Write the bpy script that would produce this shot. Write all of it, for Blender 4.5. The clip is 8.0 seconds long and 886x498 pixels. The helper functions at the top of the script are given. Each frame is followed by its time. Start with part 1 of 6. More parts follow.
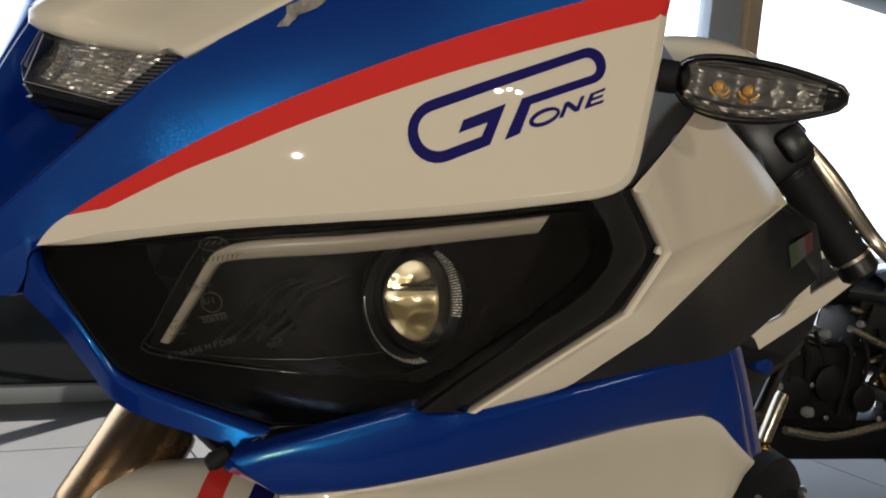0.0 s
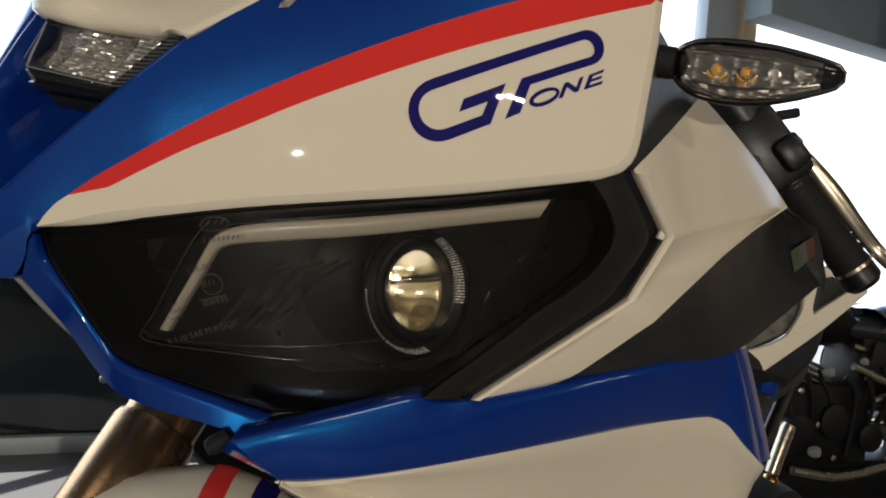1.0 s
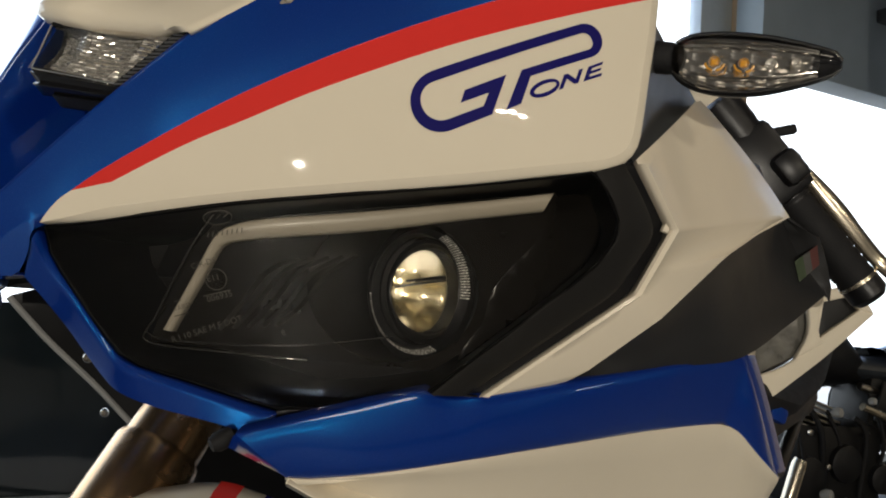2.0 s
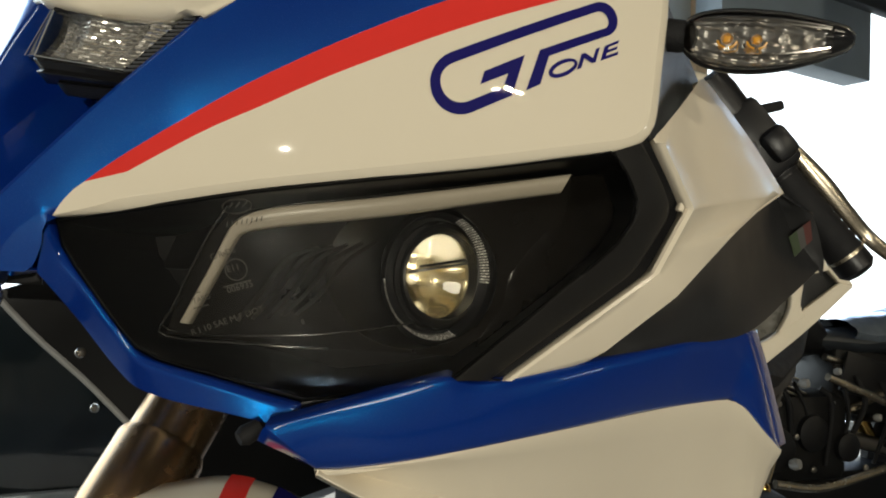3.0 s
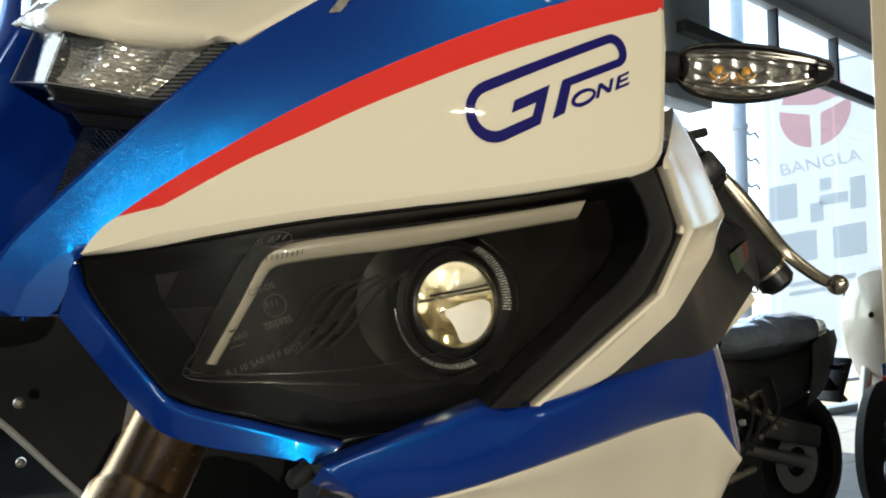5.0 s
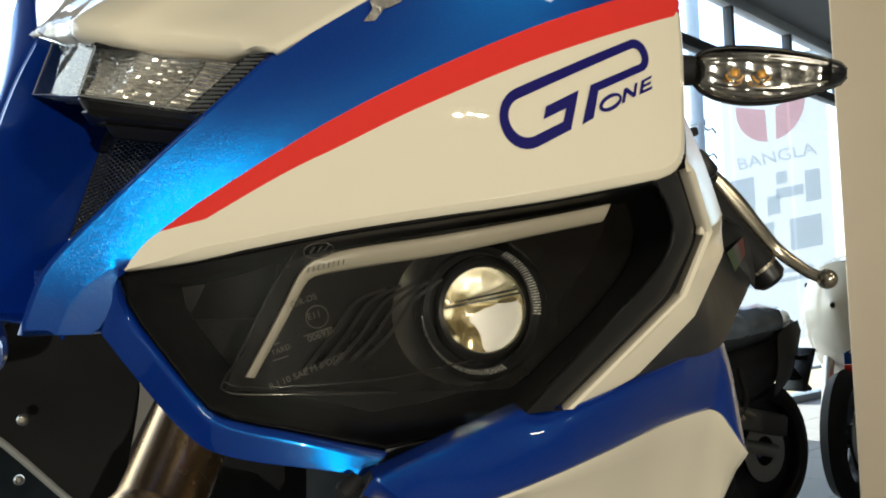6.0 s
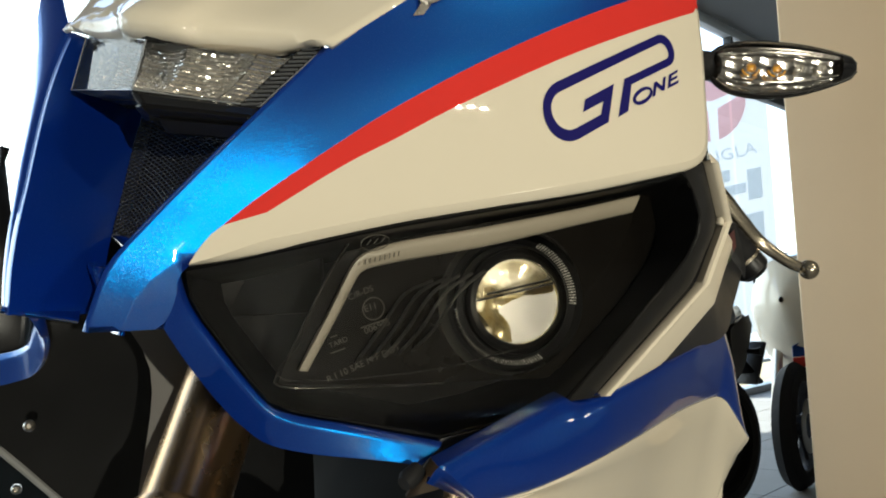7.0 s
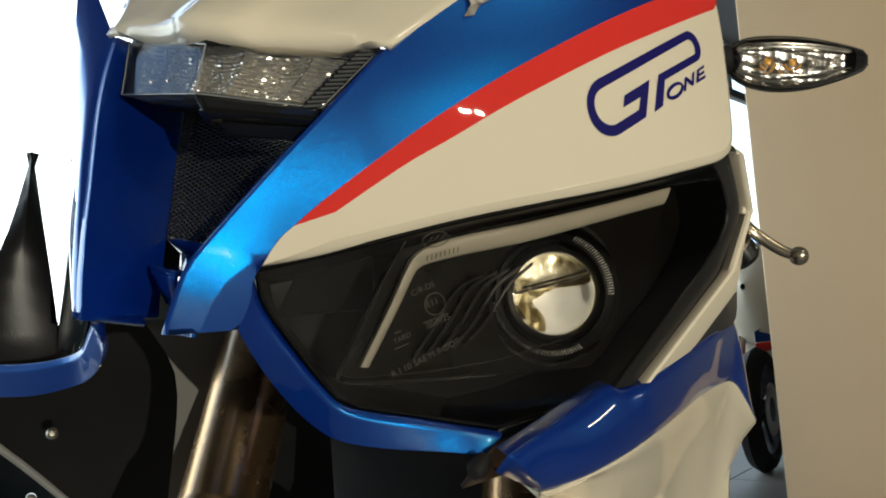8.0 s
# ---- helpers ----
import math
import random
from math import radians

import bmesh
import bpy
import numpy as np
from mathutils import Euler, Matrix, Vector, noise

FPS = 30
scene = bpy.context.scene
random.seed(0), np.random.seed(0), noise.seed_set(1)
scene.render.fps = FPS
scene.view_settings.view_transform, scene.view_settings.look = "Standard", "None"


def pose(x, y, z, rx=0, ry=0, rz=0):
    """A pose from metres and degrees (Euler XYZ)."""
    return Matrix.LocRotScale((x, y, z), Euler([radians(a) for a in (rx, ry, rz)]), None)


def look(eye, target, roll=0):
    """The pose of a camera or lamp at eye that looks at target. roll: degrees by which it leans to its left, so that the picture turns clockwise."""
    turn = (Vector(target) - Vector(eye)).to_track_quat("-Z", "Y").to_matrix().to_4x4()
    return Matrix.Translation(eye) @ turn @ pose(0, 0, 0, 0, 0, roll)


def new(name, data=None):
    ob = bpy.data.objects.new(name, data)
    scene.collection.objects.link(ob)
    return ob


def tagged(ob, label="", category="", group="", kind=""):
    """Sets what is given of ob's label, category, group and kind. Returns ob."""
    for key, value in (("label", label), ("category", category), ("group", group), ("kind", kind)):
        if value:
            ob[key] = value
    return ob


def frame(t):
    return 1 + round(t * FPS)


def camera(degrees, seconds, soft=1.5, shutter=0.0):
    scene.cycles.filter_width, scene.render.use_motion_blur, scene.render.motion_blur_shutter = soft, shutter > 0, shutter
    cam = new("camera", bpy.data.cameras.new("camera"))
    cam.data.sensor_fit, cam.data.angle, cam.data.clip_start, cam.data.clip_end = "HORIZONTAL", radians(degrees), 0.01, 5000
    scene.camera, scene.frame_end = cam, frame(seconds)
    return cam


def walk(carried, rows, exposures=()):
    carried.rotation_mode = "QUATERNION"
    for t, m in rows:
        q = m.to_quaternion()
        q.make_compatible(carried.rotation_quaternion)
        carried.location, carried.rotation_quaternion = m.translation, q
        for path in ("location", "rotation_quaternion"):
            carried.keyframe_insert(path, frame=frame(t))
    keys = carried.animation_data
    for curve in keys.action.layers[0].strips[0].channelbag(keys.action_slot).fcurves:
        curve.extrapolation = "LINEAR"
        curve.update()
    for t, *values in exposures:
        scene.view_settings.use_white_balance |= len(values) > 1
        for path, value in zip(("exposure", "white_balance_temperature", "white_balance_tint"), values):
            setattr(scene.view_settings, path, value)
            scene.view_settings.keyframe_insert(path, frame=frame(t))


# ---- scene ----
cam = camera(55.34, 8.0, soft=1.9)
PATH = [
    (0, (0.0208, 0.0208, 0.9581), (-0.0567, 2.0149, 0.8259), 5.66),
    (0.5, (0.0225, 0.0209, 0.9417), (-0.0591, 2.0185, 0.8888), 5.23),
    (1, (0.0226, 0.0217, 0.9244), (-0.0648, 2.0197, 0.9153), 4.95),
    (2.3, (0.0223, 0.0253, 0.8901), (-0.0808, 2.0177, 1.0302), 3.14),
    (2.5, (0.0142, 0.0260, 0.8897), (-0.0894, 2.0192, 1.0183), 2.78),
    (3, (-0.0053, 0.0285, 0.8931), (-0.0122, 2.0265, 0.9835), 2.14),
    (3.5, (-0.0257, 0.0251, 0.8912), (0.1042, 2.0187, 0.9842), 1.26),
    (4, (-0.0476, 0.0283, 0.8912), (0.1121, 2.0184, 1.0086), 0.61),
    (4.5, (-0.0675, 0.0309, 0.8937), (0.1589, 2.0131, 1.0339), 0.20),
    (4.7, (-0.0747, 0.0332, 0.8921), (0.1939, 2.0089, 1.0481), 0.10),
    (6, (-0.1183, 0.0416, 0.8968), (0.2899, 1.9933, 1.0526), -1.53),
    (6.5, (-0.1389, 0.0444, 0.8944), (0.3237, 1.9830, 1.0615), -2.23),
    (7, (-0.1635, 0.0477, 0.8929), (0.3649, 1.9701, 1.0511), -2.74),
    (7.5, (-0.1851, 0.0504, 0.8946), (0.3924, 1.9601, 1.0350), -3.54),
    (8, (-0.2075, 0.0519, 0.8946), (0.4158, 1.9469, 1.0381), -4.43),
]
walk(cam, [(t, look(eye, target, roll)) for t, eye, target, roll in PATH],
     exposures=[(0.0, 1.86, 6200, 10), (2.5, 2.12, 6230, 7), (3.0, 2.22, 6250, 3), (4.0, 2.38, 6180, 1), (6.5, 2.47, 6220, 1), (7.5, 2.43, 6270, 1), (8.0, 2.28, 6320, 1)])


# ---- light ----
world = bpy.data.worlds.new("daylight")
scene.world = world
world.use_nodes = True
wn = world.node_tree
sky = wn.nodes.new("ShaderNodeTexSky")
sky.sky_type = "NISHITA"
sky.sun_disc = False
sky.sun_elevation = radians(60)
sky.sun_rotation = radians(20)
wn.links.new(sky.outputs[0], wn.nodes["Background"].inputs[0])
wn.nodes["Background"].inputs[1].default_value = 0.12

sun_data = bpy.data.lights.new("sun", "SUN")
sun_data.energy, sun_data.angle, sun_data.color = 2.0, radians(0.6), (1.0, 0.95, 0.88)
new("sun", sun_data).matrix_world = pose(0, 8, 6, -30, 0, -20)


def lamp(name, place, target, sx, sy, watts, colour):
    data = bpy.data.lights.new(name, "AREA")
    data.shape, data.size, data.size_y, data.energy, data.color = "RECTANGLE", sx, sy, watts, colour
    ob = new(name, data)
    ob.matrix_world = look(place, target)
    return ob


WARM = (1.0, 0.84, 0.64)
for along, rise, wide, watts in ((-0.13, 0.0, 0.08, 1.9), (0.0, 0.02, 0.05, 1.5), (0.12, -0.01, 0.07, 1.4)):
    lamp("track_light", (2.32 + 0.75 * along, -2.62 + 0.66 * along, 2.02 + rise), (0.0, 0.42, 0.95), wide, 0.026, watts, WARM)
lamp("spot_light", (0.32, -2.9, 0.86), (-0.05, 0.4, 0.92), 0.022, 0.022, 13.0, (1.0, 0.89, 0.74))
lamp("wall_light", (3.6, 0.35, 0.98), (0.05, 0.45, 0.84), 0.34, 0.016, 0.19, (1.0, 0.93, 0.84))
# soft warm fill from overhead, added with no fixtures
lamp("overhead_fill", (-1.6, -2.2, 3.02), (-1.6, -2.2, 0), 1.2, 0.3, 1.5, WARM)
lamp("overhead_fill", (1.8, -1.0, 3.02), (1.8, -1.0, 0), 1.2, 0.3, 2.5, WARM)


# ---- materials ----
def material(name, colour, rough=0.5, metal=0.0, coat=0.0, vary=0.0, scale=20.0, bump=0.0, bump_scale=200.0, ior=1.5, spec=0.5):
    m = bpy.data.materials.new(name)
    m.use_nodes = True
    t = m.node_tree
    b = t.nodes["Principled BSDF"]
    b.inputs["Base Color"].default_value = (*colour, 1)
    b.inputs["Roughness"].default_value = rough
    b.inputs["Metallic"].default_value = metal
    b.inputs["IOR"].default_value = ior
    b.inputs["Coat Weight"].default_value = coat
    b.inputs["Specular IOR Level"].default_value = spec
    b.inputs["Coat Roughness"].default_value = 0.018
    co = t.nodes.new("ShaderNodeTexCoord")
    if vary > 0:
        n = t.nodes.new("ShaderNodeTexNoise")
        n.inputs["Scale"].default_value, n.inputs["Detail"].default_value = scale, 6
        t.links.new(co.outputs["Object"], n.inputs["Vector"])
        mix = t.nodes.new("ShaderNodeMix")
        mix.data_type = "RGBA"
        mix.inputs["A"].default_value = (*[c * (1 - vary) for c in colour], 1)
        mix.inputs["B"].default_value = (*[min(1, c * (1 + vary)) for c in colour], 1)
        t.links.new(n.outputs["Fac"], mix.inputs["Factor"])
        t.links.new(mix.outputs["Result"], b.inputs["Base Color"])
        ra = t.nodes.new("ShaderNodeMapRange")
        ra.inputs["To Min"].default_value, ra.inputs["To Max"].default_value = rough * 0.8, min(1, rough * 1.25)
        t.links.new(n.outputs["Fac"], ra.inputs["Value"])
        t.links.new(ra.outputs["Result"], b.inputs["Roughness"])
    if bump > 0:
        n2 = t.nodes.new("ShaderNodeTexNoise")
        n2.inputs["Scale"].default_value, n2.inputs["Detail"].default_value = bump_scale, 4
        t.links.new(co.outputs["Object"], n2.inputs["Vector"])
        bp = t.nodes.new("ShaderNodeBump")
        bp.inputs["Strength"].default_value, bp.inputs["Distance"].default_value = bump, 0.001
        t.links.new(n2.outputs["Fac"], bp.inputs["Height"])
        t.links.new(bp.outputs["Normal"], b.inputs["Normal"])
    return m


def flake_paint(name, deep, bright):
    """Metallic paint: a deep pigment and tilted bright flakes under one clear coat."""
    m = material(name, deep, 0.5, 0.0, 1.0, spec=0.2)
    t = m.node_tree
    b = t.nodes["Principled BSDF"]
    f = t.nodes.new("ShaderNodeBsdfPrincipled")
    f.inputs["Metallic"].default_value, f.inputs["Roughness"].default_value = 1.0, 0.29
    f.inputs["Coat Weight"].default_value, f.inputs["Coat Roughness"].default_value = 1.0, 0.02
    co = t.nodes.new("ShaderNodeTexCoord")
    v = t.nodes.new("ShaderNodeTexVoronoi")
    v.inputs["Scale"].default_value = 5600
    t.links.new(co.outputs["Object"], v.inputs["Vector"])
    ramp = t.nodes.new("ShaderNodeValToRGB")
    ramp.color_ramp.elements[0].position, ramp.color_ramp.elements[0].color = 0.0, (*[0.75 * c for c in bright], 1)
    ramp.color_ramp.elements[1].position, ramp.color_ramp.elements[1].color = 0.8, (*bright, 1)
    ramp.color_ramp.elements.new(1.0).color = (*[min(1, c * 1.15 + 0.12) for c in bright], 1)
    t.links.new(v.outputs["Color"], ramp.inputs["Fac"])
    t.links.new(ramp.outputs["Color"], f.inputs["Base Color"])
    geo = t.nodes.new("ShaderNodeNewGeometry")
    sub = t.nodes.new("ShaderNodeVectorMath")
    sub.operation = "SUBTRACT"
    sub.inputs[1].default_value = (0.5, 0.5, 0.5)
    t.links.new(v.outputs["Color"], sub.inputs[0])
    sc = t.nodes.new("ShaderNodeVectorMath")
    sc.operation = "SCALE"
    sc.inputs["Scale"].default_value = 0.14
    t.links.new(sub.outputs[0], sc.inputs[0])
    add = t.nodes.new("ShaderNodeVectorMath")
    t.links.new(geo.outputs["Normal"], add.inputs[0])
    t.links.new(sc.outputs[0], add.inputs[1])
    nz = t.nodes.new("ShaderNodeVectorMath")
    nz.operation = "NORMALIZE"
    t.links.new(add.outputs[0], nz.inputs[0])
    t.links.new(nz.outputs[0], f.inputs["Normal"])
    t.links.new(geo.outputs["Normal"], f.inputs["Coat Normal"])
    mix = t.nodes.new("ShaderNodeMixShader")
    mix.inputs[0].default_value = 0.42
    t.links.new(b.outputs[0], mix.inputs[1])
    t.links.new(f.outputs[0], mix.inputs[2])
    t.links.new(mix.outputs[0], t.nodes["Material Output"].inputs[0])
    return m


def clear_plastic(name, tint=(1, 1, 1), rough=0.02, ior=1.5):
    """A thin clear cover: lets light straight through and reflects by Fresnel."""
    m = bpy.data.materials.new(name)
    m.use_nodes = True
    t = m.node_tree
    t.nodes.remove(t.nodes["Principled BSDF"])
    tr, gl = t.nodes.new("ShaderNodeBsdfTransparent"), t.nodes.new("ShaderNodeBsdfGlossy")
    tr.inputs[0].default_value = (*tint, 1)
    gl.inputs["Roughness"].default_value = rough
    fr, mix = t.nodes.new("ShaderNodeFresnel"), t.nodes.new("ShaderNodeMixShader")
    fr.inputs["IOR"].default_value = ior
    t.links.new(fr.outputs[0], mix.inputs[0])
    t.links.new(tr.outputs[0], mix.inputs[1])
    t.links.new(gl.outputs[0], mix.inputs[2])
    t.links.new(mix.outputs[0], t.nodes["Material Output"].inputs[0])
    return m


def solid_glass(name, rough=0.0):
    m = material(name, (1, 1, 1), rough)
    m.node_tree.nodes["Principled BSDF"].inputs["Transmission Weight"].default_value = 1.0
    return m


def glowing(name, colour, strength):
    m = bpy.data.materials.new(name)
    m.use_nodes = True
    t = m.node_tree
    t.nodes.remove(t.nodes["Principled BSDF"])
    e = t.nodes.new("ShaderNodeEmission")
    e.inputs[0].default_value, e.inputs[1].default_value = (*colour, 1), strength
    t.links.new(e.outputs[0], t.nodes["Material Output"].inputs[0])
    return m


WHITE = material("white_gloss_paint", (0.775, 0.70, 0.56), 0.5, 0, 1.0, 0.015, 30, spec=0.0)
BLUE = flake_paint("blue_flake_paint", (0.002, 0.027, 0.29), (0.0, 0.155, 0.46))
RED = material("red_gloss_vinyl", (0.72, 0.042, 0.034), 0.5, 0, 1.0, 0.04, 40, spec=0.0)
SATIN = material("white_satin_paint", (0.775, 0.695, 0.555), 0.5, 0, 0.8, 0.03, 25, spec=0.0)
SATIN.node_tree.nodes["Principled BSDF"].inputs["Coat Roughness"].default_value = 0.16
NAVY = material("navy_vinyl", (0.016, 0.014, 0.13), 0.5, 0, 1.0, 0.05, 60, spec=0.0)
BLACK = material("black_satin_plastic", (0.008, 0.008, 0.009), 0.36, 0, 0, 0.25, 60, 0.1, 900, spec=0.35)
GREY = material("dark_grey_plastic", (0.035, 0.035, 0.036), 0.42, 0, 0, 0.2, 40, 0.12, 1200)
TRAYM = material("dark_tray_plastic", (0.0075, 0.0066, 0.0055), 0.2, 0, 0, 0.25, 40, spec=0.22)
STRIP = material("dark_satin_strip", (0.012, 0.0112, 0.0102), 0.42, 0, 0, 0.15, 60, 0.1, 900, spec=0.4)
SIDEGREY = material("side_panel_plastic", (0.018, 0.018, 0.0185), 0.38, 0, 0, 0.2, 40, 0.12, 1200)
MATTE = material("black_rubber", (0.008, 0.008, 0.009), 0.7, 0, 0, 0.3, 80, 0.3, 600, spec=0.3)
INNER = material("black_inner_plastic", (0.007, 0.007, 0.0072), 0.45, 0, 0, 0.3, 30, spec=0.3)
CLEAREDGE = material("clear_plastic_edge", (0.26, 0.27, 0.28), 0.15, 0, 0.6)
MILK = clear_plastic("milky_side_lens", (0.9, 0.92, 0.95), 0.25, 1.25)
t = MILK.node_tree
df, mx = t.nodes.new("ShaderNodeBsdfDiffuse"), t.nodes.new("ShaderNodeMixShader")
df.inputs[0].default_value = (0.52, 0.52, 0.50, 1)
mx.inputs[0].default_value = 0.10
t.links.new(t.nodes["Mix Shader"].outputs[0], mx.inputs[1])
t.links.new(df.outputs[0], mx.inputs[2])
t.links.new(mx.outputs[0], t.nodes["Material Output"].inputs[0])
SIGLINER = material("signal_reflector", (0.80, 0.79, 0.77), 0.17, 0.92, 0.0, 0.1, 300)
FINS = material("dark_fin_plastic", (0.032, 0.031, 0.029), 0.3, 0, 0, 0.15, 80)
WIRE = material("grey_wire", (0.20, 0.205, 0.21), 0.25, 0.9, 0, 0.3, 500)
EDGE = material("clear_moulded_edge", (0.05, 0.048, 0.045), 0.14, 0.5, 1.0, 0.2, 200)
BRONZE = material("bronze_anodised_metal", (0.52, 0.34, 0.185), 0.26, 0.97, 0, 0.16, 30, 0.05, 400)
RIBS = material("polished_ribs", (0.92, 0.89, 0.80), 0.26, 0.55, 0.5, 0.3, 700)
FACET = material("fluted_reflector_metal", (0.97, 0.93, 0.80), 0.19, 0.95)
# gold metal; its white, less metallic patches paint bright reflections into the colour
t = FACET.node_tree
blot, hue = t.nodes.new("ShaderNodeTexNoise"), t.nodes.new("ShaderNodeValToRGB")
blot.inputs["Scale"].default_value = 62
t.links.new(t.nodes["Texture Coordinate"].outputs["Object"], blot.inputs["Vector"])
hue.color_ramp.elements[0].color = (0.62, 0.42, 0.12, 1)
hue.color_ramp.elements[1].color = (0.98, 0.96, 0.90, 1)
hue.color_ramp.elements.new(0.42).color = (0.84, 0.68, 0.34, 1)
hue.color_ramp.elements.new(0.58).color = (0.94, 0.89, 0.72, 1)
t.links.new(blot.outputs["Fac"], hue.inputs["Fac"])
t.links.new(hue.outputs["Color"], t.nodes["Principled BSDF"].inputs["Base Color"])
shine = t.nodes.new("ShaderNodeMapRange")
shine.inputs["From Min"].default_value, shine.inputs["From Max"].default_value = 0.46, 0.56
shine.inputs["To Min"].default_value, shine.inputs["To Max"].default_value = 0.95, 0.12
t.links.new(blot.outputs["Fac"], shine.inputs["Value"])
t.links.new(shine.outputs["Result"], t.nodes["Principled BSDF"].inputs["Metallic"])
# white surface that stands for a bright reflection inside the projector
GLARE = material("white_glare_surface", (0.90, 0.90, 0.89), 0.22, 0.25, 0.5, 0.04, 200)
OPTIC = material("ribbed_optic", (0.88, 0.87, 0.84), 0.2, 0.74, 0.0, 0.05, 100)
GLOSSBLACK = material("black_gloss_plastic", (0.010, 0.010, 0.011), 0.12, 0, 0.3, 0.2, 60)
RIBEND = material("smoked_clear_ribs", (0.075, 0.078, 0.082), 0.16, 0.0, 0.8, 0.2, 200)
CHROME = material("bright_metal", (0.75, 0.73, 0.70), 0.12, 1.0, 0, 0.05, 30)
STEEL = material("brushed_metal", (0.45, 0.42, 0.37), 0.3, 1.0, 0, 0.12, 50, 0.05, 500)
LEVER = material("silver_lever_metal", (0.50, 0.44, 0.34), 0.25, 0.95, 0, 0.1, 60)
GUIDE = material("frosted_light_guide", (0.42, 0.385, 0.32), 0.35, 0, 0.6, 0.04, 60)
COVER = clear_plastic("clear_lamp_cover", (0.92, 0.90, 0.86), 0.012, 1.42)
LENS = solid_glass("projector_glass")
SIGCLEAR = clear_plastic("clear_signal_cover", (0.92, 0.90, 0.87), 0.02, 1.28)
MARK = material("moulded_marking", (0.085, 0.082, 0.074), 0.4, 0, 0, 0.2, 400)
AMBER = material("amber_diode", (0.9, 0.45, 0.05), 0.3, 0, 0.5)
TAPE = material("crumpled_tape", (0.24, 0.225, 0.20), 0.15, 0, 1.0, 0.6, 260, 1.0, 400)
BEIGE = material("beige_wall_paint", (0.69, 0.52, 0.335), 0.6, 0, 0, 0.09, 2.2, 0.25, 60)
FLOOR = material("pale_floor_tile", (0.18, 0.176, 0.168), 0.55, 0, 0.0, 0.06, 3, spec=0.25)
CEIL = material("grey_ceiling_board", (0.15, 0.155, 0.16), 0.8, 0, 0, 0.1, 3)
WALLP = material("dull_wall_paint", (0.16, 0.152, 0.143), 0.7, 0, 0, 0.06, 3)
DARKW = material("black_glass_panel", (0.012, 0.017, 0.020), 0.06, 0, 0, 0.3, 5)
FRAME = material("window_frame_metal", (0.58, 0.63, 0.66), 0.45, 0.1, 0, 0.1, 20)
DARKFRAME = material("dark_frame_metal", (0.07, 0.075, 0.08), 0.4, 0.3, 0, 0.1, 20)
SLATE = material("slate_panel", (0.38, 0.44, 0.48), 0.55, 0, 0, 0.15, 4)
PALE = material("banner_vinyl", (0.44, 0.455, 0.47), 0.5, 0, 0, 0.05, 3)
POSTGREY = material("weathered_post_paint", (0.50, 0.53, 0.56), 0.6, 0, 0, 0.2, 6)
PINK = material("banner_red_print", (0.78, 0.50, 0.52), 0.5, 0, 0, 0.05, 5)
CAP = material("worn_pale_plastic", (0.30, 0.30, 0.29), 0.5, 0, 0, 0.25, 40)
BLUEGREY = material("banner_blue_print", (0.64, 0.69, 0.73), 0.5, 0, 0, 0.2, 6)
for cloth in (PALE, PINK, BLUEGREY):
    t = cloth.node_tree
    tl, mx = t.nodes.new("ShaderNodeBsdfTranslucent"), t.nodes.new("ShaderNodeMixShader")
    tl.inputs[0].default_value = t.nodes["Principled BSDF"].inputs["Base Color"].default_value
    mx.inputs[0].default_value = 0.55 if cloth is PALE else 0.9
    t.links.new(t.nodes["Principled BSDF"].outputs[0], mx.inputs[1])
    t.links.new(tl.outputs[0], mx.inputs[2])
    t.links.new(mx.outputs[0], t.nodes["Material Output"].inputs[0])
VISOR = clear_plastic("window_pane_glass", (0.93, 0.95, 0.96), 0.01, 1.3)
SEATM = material("black_seat_vinyl", (0.026, 0.031, 0.038), 0.35, 0, 0.2, 0.25, 25, 0.3, 300)
FILM = material("plastic_wrap", (0.12, 0.145, 0.18), 0.14, 0, 0.8, 0.6, 14, 0.9, 34)
SLOTWRAP = material("slot_wrap", (0.10, 0.095, 0.08), 0.28, 0, 0.4, 0.9, 60, 1.0, 70)
GREEN = material("green_print", (0.030, 0.048, 0.02), 0.5, 0, 0, 0.15, 90)
FLAGPALE = material("dull_pale_print", (0.06, 0.058, 0.054), 0.5, 0, 0, 0.25, 200)
FLAGRED = material("dull_red_print", (0.085, 0.028, 0.024), 0.5, 0, 0, 0.15, 90)
GOLD = material("gold_metal", (0.62, 0.40, 0.13), 0.22, 1.0, 0, 0.1, 60)


# ---- shaping helpers ----
def part(name, bm, mat, parent, label="", smooth=35, thick=0.0, bevel=0.0, seg=2):
    """Links a bmesh as one mesh object, under a thing or a part where one is given."""
    me = bpy.data.meshes.new(name)
    bm.to_mesh(me)
    bm.free()
    me.materials.append(mat)
    for p in me.polygons:
        p.use_smooth = True
    me.set_sharp_from_angle(angle=radians(smooth))
    ob = new(name, me)
    ob.parent = parent
    if parent is not None and parent.name == "motorcycle":
        ob.matrix_parent_inverse = parent.matrix_world.inverted()
    if label:
        tagged(ob, label)
    if thick:
        s = ob.modifiers.new("thickness", "SOLIDIFY")
        s.thickness, s.offset = thick, -1
        wn_ = ob.modifiers.new("even_normals", "WEIGHTED_NORMAL")
        wn_.keep_sharp, wn_.weight = True, 90
    if bevel:
        b = ob.modifiers.new("edges", "BEVEL")
        b.width, b.segments, b.limit_method, b.angle_limit = bevel, seg, "ANGLE", radians(40)
    return ob


def thing(name, place, label, category, group="", kind=""):
    ob = new(name)
    ob.empty_display_size = 0.05
    ob.matrix_world = place if isinstance(place, Matrix) else Matrix.Translation(place)
    bpy.context.view_layer.update()
    return tagged(ob, label, category, group, kind)


